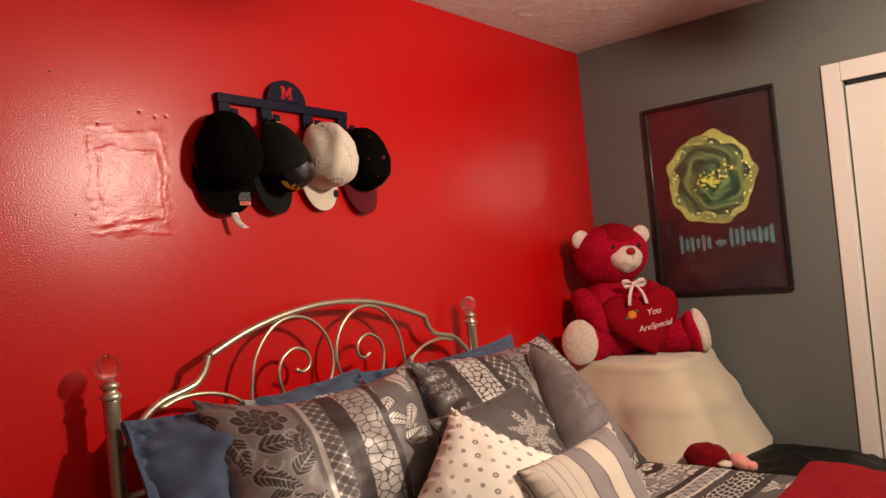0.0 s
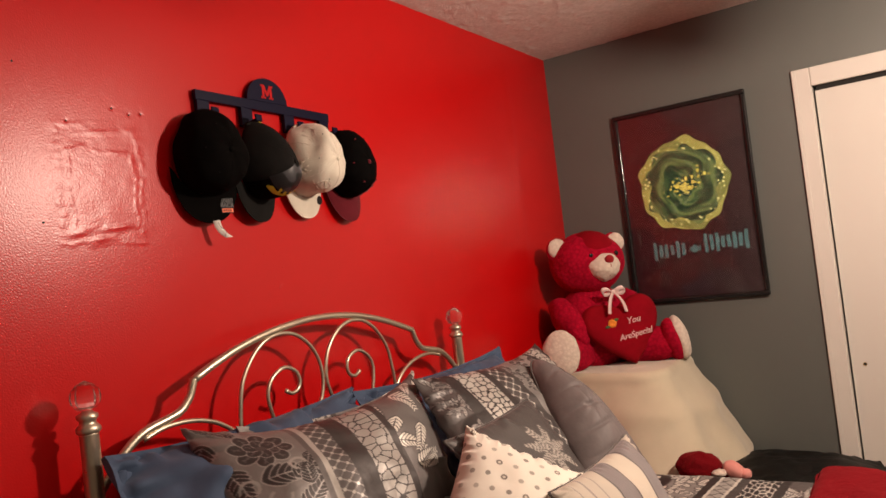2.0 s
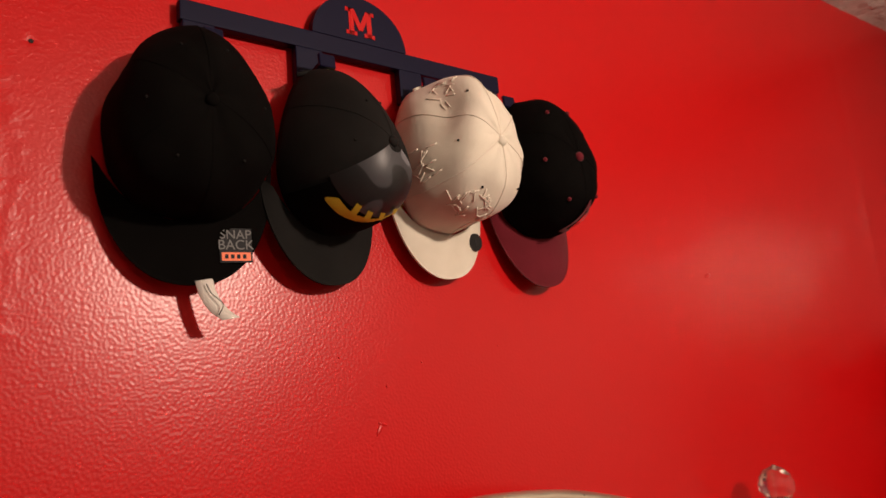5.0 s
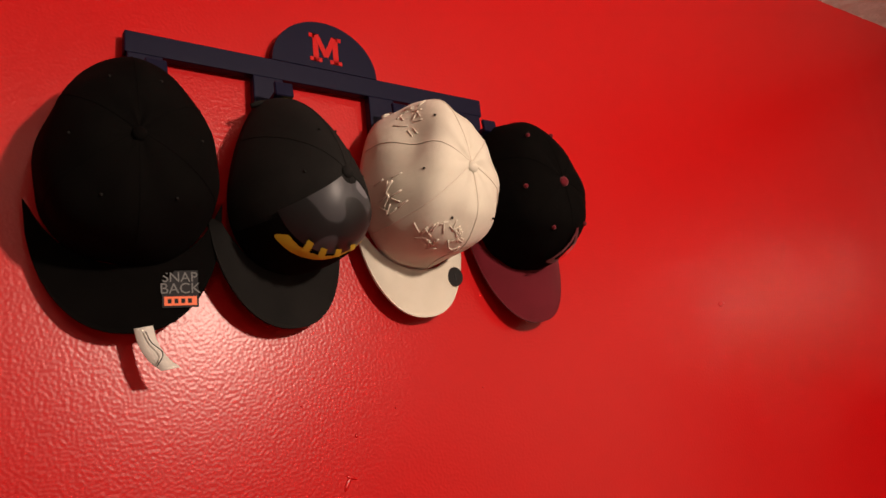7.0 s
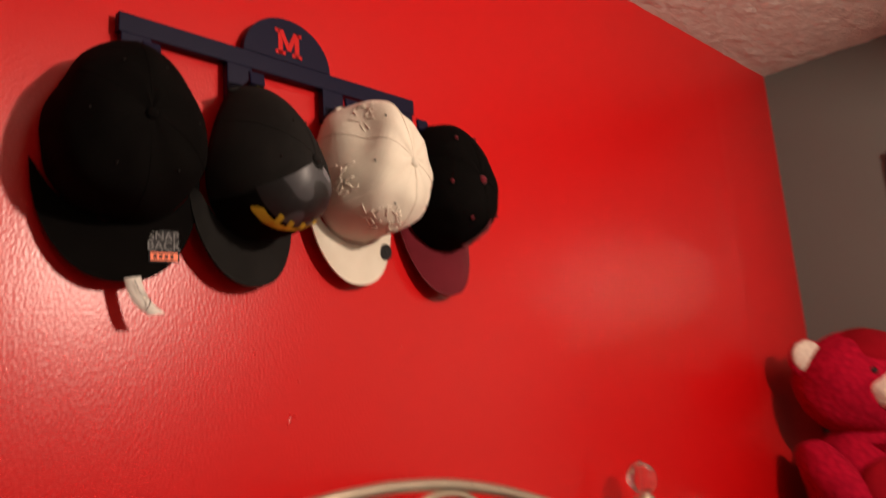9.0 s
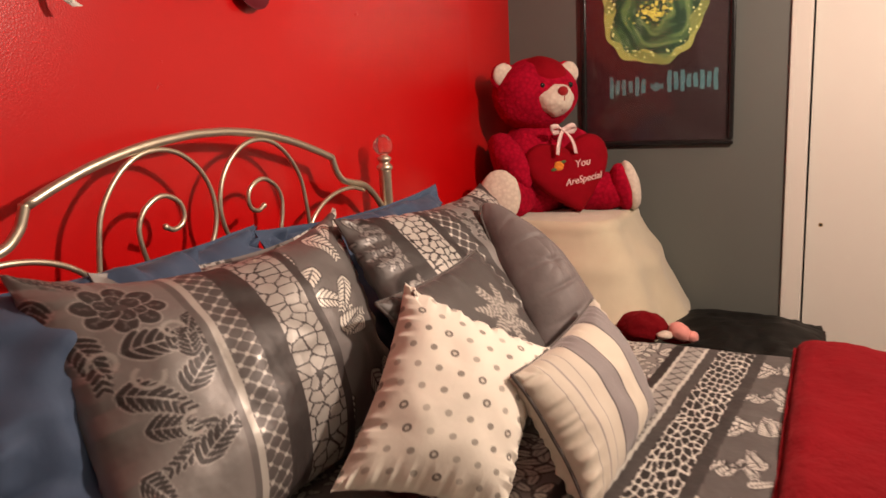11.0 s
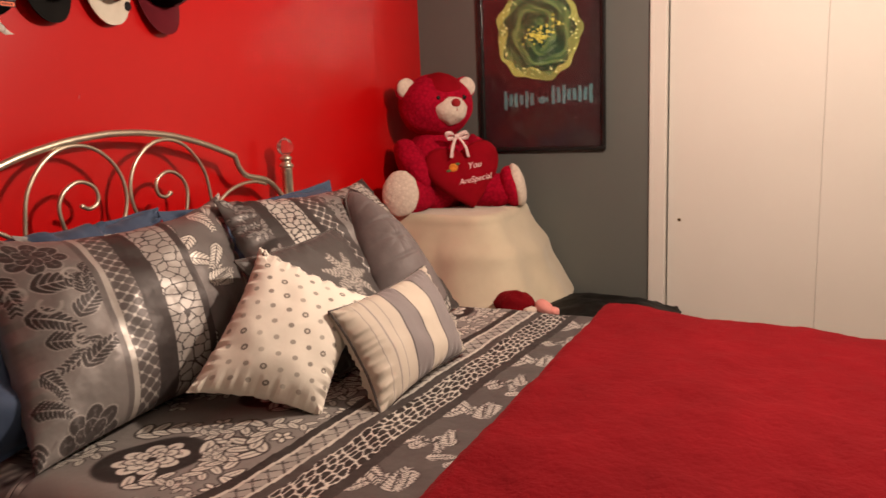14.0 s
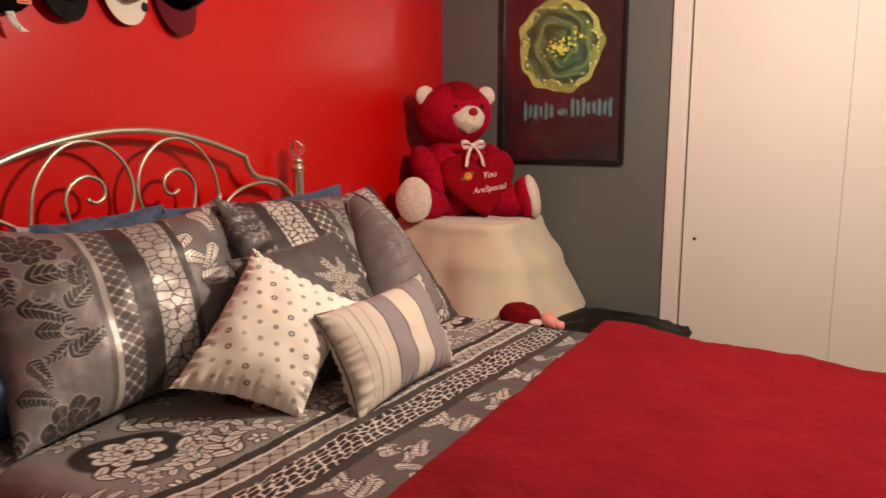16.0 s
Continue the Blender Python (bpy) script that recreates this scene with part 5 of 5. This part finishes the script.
def cap(label, m, crown_mat, peak_mat, half=0.088, long=0.102, tall=0.125, peak=0.072, spread=0.088, curve=0.012, seam_mat=None, eyelet_mat=None, front=0.35, dent=0.0, seed=1.0, button=True, taper=0.0, lump=0.0, slump=0.0, lean=0.0):
    t = thing("baseball_cap", label, "cap", "caps on the rack", at=tuple(m.translation))
    n_a, n_t = 72, 26
    verts, faces = [], []
    for i in range(n_t):
        for k in range(n_a):
            verts.append(tuple(m @ crown_point(2 * math.pi * k / n_a, i / (n_t - 1) * 0.995, half, long, tall, front, dent, seed, taper, lump, slump, lean)))
    for i in range(n_t - 1):
        for k in range(n_a):
            faces.append((i * n_a + k, i * n_a + (k + 1) % n_a, (i + 1) * n_a + (k + 1) % n_a, (i + 1) * n_a + k))
    faces.append(tuple((n_t - 1) * n_a + k for k in range(n_a)))
    inner = len(verts)
    for i in range(n_t):
        for k in range(n_a):
            p = crown_point(2 * math.pi * k / n_a, i / (n_t - 1) * 0.98, half - 0.003, long - 0.003, tall - 0.003, front, dent, seed, taper, lump, slump, lean)
            verts.append(tuple(m @ p))
    for i in range(n_t - 1):
        for k in range(n_a):
            faces.append((inner + i * n_a + k, inner + (i + 1) * n_a + k, inner + (i + 1) * n_a + (k + 1) % n_a, inner + i * n_a + (k + 1) % n_a))
    faces += [(k, inner + k, inner + (k + 1) % n_a, (k + 1) % n_a) for k in range(n_a)]
    crown = part("crown", mesh_of("crown", verts, faces, crown_mat), t)
    # the peak: a curved plate that grows out of the front rim
    nu, nv = 41, 14
    top, low = [], []
    for i in range(nu):
        phi = radians(-66 + 132 * i / (nu - 1))
        root = crown_point(phi, 0.0, half, long, tall, front)
        for j in range(nv):
            s = j / (nv - 1)
            w = math.sin(phi) / math.sin(radians(66))
            tip = Vector((spread * w, long * 0.30 + (long * 0.70 + peak) * math.sqrt(max(0, 1 - abs(w) ** 2.3)), 0))
            p = root.lerp(tip, s)
            p.z = -curve * (p.x / 0.08) ** 2 + 0.006 * (1 - s)
            top.append(tuple(m @ p))
            low.append(tuple(m @ (p - Vector((0, 0, 0.0032)))))
    n = nu * nv
    F = [*map(tuple, grid_faces(nu, nv)), *map(tuple, grid_faces(nu, nv, n, True))]
    ring = [i * nv for i in range(nu)] + [(nu - 1) * nv + j for j in range(1, nv)] + [i * nv + nv - 1 for i in range(nu - 2, -1, -1)] + [j for j in range(nv - 2, 0, -1)]
    F += [(ring[k], ring[(k + 1) % len(ring)], ring[(k + 1) % len(ring)] + n, ring[k] + n) for k in range(len(ring))]
    visor = part("peak", mesh_of("peak", top + low, F, peak_mat), t)
    for k in range(3):
        phi = k * math.pi / 3
        pts = [crown_point(phi, 0.02 + 0.97 * i / 16, half + 0.0004, long + 0.0004, tall + 0.0004, front, dent, seed, taper, lump, slump, lean) for i in range(17)] + [crown_point(phi + math.pi, 0.99 - 0.97 * i / 16, half + 0.0004, long + 0.0004, tall + 0.0004, front, dent, seed, taper, lump, slump, lean) for i in range(17)]
        part("seam", tube("seam", [tuple(m @ p) for p in pts], 0.0008 if seam_mat else 0.0003, seam_mat or crown_mat, 5), crown)
    if button:
        part("button", blob("button", tuple(m @ crown_point(0, 0.995, half, long, tall, front, dent, seed, taper, lump, slump, lean)), (0.0075, 0.0075, 0.0055), eyelet_mat or crown_mat, m.to_3x3().to_4x4(), 16), crown)
    for k in range(6):
        phi = (k + 0.5) * math.pi / 3
        p = crown_point(phi, 0.62, half + 0.0006, long + 0.0006, tall + 0.0006, front, dent, seed, taper, lump, slump, lean)
        part("eyelet", blob("eyelet", tuple(m @ p), (0.0034, 0.0034, 0.0034) if eyelet_mat else (0.0017, 0.0017, 0.0017), eyelet_mat or CAP_CHARCOAL, None, 12), crown)
    part("strap", tube("strap", [tuple(m @ Vector((half * 0.30 * a, -long * 0.98 - 0.006 * (1 - a * a), 0.010 + 0.006 * (1 - a * a)))) for a in np.linspace(-1, 1, 11)], 0.003, peak_mat, 8), t)
    return t, crown, visor


def crown_patch(name, m, mat, phis, ts, dims, parent, lift=0.0012, shape=None, n=24, taper=0.0, slump=0.0, lean=0.0):
    """A piece of cloth or thread laid on the crown between two turns and two heights; shape(u, v) keeps the faces where it is true."""
    half, long, tall, front = dims
    pts, faces = [], []
    for i in range(n + 1):
        for j in range(n + 1):
            p = crown_point(phis[0] + (phis[1] - phis[0]) * i / n, ts[0] + (ts[1] - ts[0]) * j / n, half + lift, long + lift, tall + lift, front, 0.0, 1.0, taper, 0.0, slump, lean)
            pts.append(tuple(m @ p))
    for i in range(n):
        for j in range(n):
            if shape is None or shape((i + 0.5) / n, (j + 0.5) / n):
                a = i * (n + 1) + j
                faces.append((a, a + n + 1, a + n + 2, a + 1))
    return part(name, mesh_of(name, pts, faces, mat), parent)


# black snapback with a foil sticker and a paper tag
m1 = cap_frame(-2.308, 1.772, -0.034, 0, -6, 0)
black_cap, _, peak1 = cap("plain black snapback cap with a foil sticker", m1, CAP_BLACK, CAP_BLACK, 0.104, 0.110, 0.122, 0.072, 0.102, 0.004, seed=2.0, taper=0.26, lump=0.05, slump=0.22, lean=0.04)


def peak_pose(m, x, y, z=0.0015):
    """A pose on the upper face of a peak, upright to a viewer in the room."""
    return m @ Matrix.Translation((x, y, z)) @ Matrix.Rotation(math.pi, 4, "Z")


s = peak_pose(m1, -0.050, 0.136, 0.0022)
part("sticker", box("sticker", (-0.019, -0.0205, 0.0), (0.019, 0.0205, 0.0012), SILVER_FOIL, 0.0, 1, s), peak1, "silver foil sticker")
part("sticker_word", lettering("sticker_word", "SNAP", 0.0155, FOIL_TEXT, s @ Matrix.Translation((0, 0.0125, 0.0016)), 0.0002), peak1)
part("sticker_word", lettering("sticker_word", "BACK", 0.0165, FOIL_TEXT, s @ Matrix.Translation((0, 0.000, 0.0016)), 0.0002), peak1)
part("sticker_bar", box("sticker_bar", (-0.017, -0.0185, 0.0013), (0.017, -0.0085, 0.0018), ORANGE, 0.0, 1, s), peak1, "orange printed bar")
for k in range(4):
    part("sticker_mark", box("sticker_mark", (-0.0135 + k * 0.007, -0.0160, 0.0019), (-0.0095 + k * 0.007, -0.0110, 0.0022), INK, 0.0, 1, s), peak1)


def paper_tag():
    t = thing("paper_tag", "small white paper tag hanging from the black cap", "tag", at=(-2.28, -0.034, 1.60))
    p = spline([(0, 0.0, 0), (0.004, -0.002, -0.018), (0.012, -0.010, -0.036), (0.022, -0.020, -0.048)], 5)
    v = []
    for q in p:
        for e, d in ((0.006, 0), (0.024, -0.006), (0.024, -0.0048), (0.006, 0.0012)):
            v.append((-2.312 + q[0] + e, -0.036 + q[1] + d, 1.594 + q[2] + e * 0.10))
    f = [(i * 4 + k, i * 4 + (k + 1) % 4, i * 4 + 4 + (k + 1) % 4, i * 4 + 4 + k) for i in range(len(p) - 1) for k in range(4)]
    f += [(3, 2, 1, 0), tuple(len(v) - 4 + k for k in range(4))]
    part("slip", mesh_of("slip", v, f, PAPER), t)
    part("pen_line", tube("pen_line", spline([(-2.296, -0.0435, 1.590), (-2.291, -0.046, 1.578), (-2.282, -0.0555, 1.565), (-2.288, -0.056, 1.552)], 5), 0.0006, INK, 5), t)


paper_tag()

# charcoal cap with a glossy camouflage front and yellow embroidery
m2 = cap_frame(-2.136, 1.762, -0.034, -5, 12, 0)
D2 = (0.088, 0.106, 0.135, 0.5)
_, crown2, _ = cap("charcoal cap with camouflage front and yellow embroidery", m2, CAP_CHARCOAL, CAP_CHARCOAL, 0.088, 0.106, 0.135, 0.066, 0.094, 0.006, front=0.5, seed=1.0, taper=0.55, lump=0.0, slump=0.55, lean=0.18)
crown_patch("front_panel", m2, CAMO_GREY, (-0.85, 1.12), (0.37, 0.93), D2, crown2, 0.0024, taper=0.55, slump=0.55, lean=0.18)
crown_patch("front_band", m2, CAP_BLACK, (-1.05, 1.05), (0.01, 0.36), D2, crown2, 0.0026, taper=0.55, slump=0.55, lean=0.18)


def swoop(phi):
    """Lower edge of the yellow crescent on the crown."""
    return 0.300 - 0.0593 * (phi - 0.21) + 0.1646 * (phi - 0.21) * (phi - 0.8)


def in_crescent(u, v):
    phi, t = -0.50 + 1.36 * u, 0.16 + 0.44 * v
    thick = 0.088 * max(0.0, (phi + 0.48) / 1.2) ** 0.9 * min(1.0, max(0.0, (0.86 - phi) / 0.10)) ** 0.5
    return swoop(phi) < t < swoop(phi) + thick


crown_patch("emblem", m2, YELLOW, (-0.50, 0.86), (0.16, 0.60), D2, crown2, 0.0045, in_crescent, 80, 0.55, 0.55, 0.18)
for k in range(4):
    a = 0.60 - k * 0.235
    low = swoop(a) + 0.055 - 0.006 * k
    crown_patch("emblem_bar", m2, YELLOW, (a - 0.22, a), (low, low + 0.105 - 0.010 * k), D2, crown2, 0.0052, lambda u, v: abs(u - 0.42 - 0.36 * (v - 0.5)) < 0.24, 16, 0.55, 0.55, 0.18)
part("strap_loop", tube("strap_loop", [tuple(m2 @ Vector((-0.045 + 0.05 * a, -0.098 - 0.010 * math.sin(a * math.pi), 0.014 + 0.02 * a))) for a in np.linspace(0, 1, 9)], 0.006, YELLOW, 8), crown2, "yellow strap")

# cream cap with tone-on-tone stitching and a round sticker
m3 = cap_frame(-1.945, 1.772, -0.034, -6, 4, 2)
D3 = (0.093, 0.108, 0.138, 0.3)
_, crown3, peak3 = cap("cream cap with raised cream embroidery", m3, CAP_CREAM, CAP_CREAM, 0.093, 0.108, 0.138, 0.064, 0.088, 0.008, front=0.3, dent=0.16, seed=6.0, seam_mat=CREAM_THREAD, taper=0.25, lump=0.07)


def stitches(m, dims, parent, around, height, count, seed, spread):
    rs = np.random.RandomState(seed)
    half, long, tall, front = dims
    for _ in range(count):
        a, t = around + rs.uniform(-1, 1) * spread, height + rs.uniform(-1, 1) * spread * 0.38
        da, dt = ((0.16, 0.02), (0.03, 0.09), (0.11, 0.07), (-0.09, 0.06))[rs.randint(4)]
        pts = [tuple(m @ crown_point(a + da * k / 4, t + dt * k / 4, half + 0.0004, long + 0.0004, tall + 0.0004, front, 0.16, 6.0, 0.25, 0.07)) for k in range(5)]
        part("stitching", tube("stitching", pts, 0.0011, CREAM_THREAD, 6), parent)


stitches(m3, D3, crown3, 0.40, 0.40, 34, 5, 0.36)
stitches(m3, D3, crown3, 2.55, 0.34, 14, 11, 0.26)
stitches(m3, D3, crown3, 1.40, 0.24, 14, 8, 0.24)
s3 = peak_pose(m3, -0.055, 0.121, 0.0006)
part("round_sticker", lathe("round_sticker", [(0.001, 0.0), (0.0135, 0.0), (0.0135, 0.0012), (0.001, 0.0012)], INK, m=s3, n=28, smooth=False), peak3, "round black sticker")
part("sticker_mark", box("sticker_mark", (-0.0015, -0.005, 0.0013), (0.0015, 0.004, 0.0018), SILVER_FOIL, 0.0, 1, s3), peak3)

# black cap with maroon peak and eyelets
m4 = cap_frame(-1.764, 1.770, -0.034, -10, 0, 0)
D4 = (0.084, 0.106, 0.118, 0.35)
_, crown4, _ = cap("black cap with maroon peak and eyelets", m4, CAP_BLACK, CAP_MAROON, 0.084, 0.106, 0.118, 0.078, 0.084, 0.014, eyelet_mat=CAP_MAROON, seed=8.0, taper=0.25, lump=0.04)
EMBLEM_RIM = [(0.49, 0.98), (0.94, 0.26), (0.62, 0.20), (0.22, 0.03), (0.06, 0.22), (0.28, 0.34)]


def on_rim(u, v):
    """Near the outline of the pointed emblem."""
    for (ax, ay), (bx, by) in zip(EMBLEM_RIM, EMBLEM_RIM[1:] + EMBLEM_RIM[:1]):
        dx, dy = bx - ax, by - ay
        k = min(1.0, max(0.0, ((u - ax) * dx + (v - ay) * dy) / (dx * dx + dy * dy)))
        if math.hypot(u - ax - k * dx, v - ay - k * dy) < 0.06:
            return True
    return False


crown_patch("emblem", m4, CAP_MAROON, (-0.45, 0.18), (0.12, 0.66), D4, crown4, 0.0036, on_rim, 40)
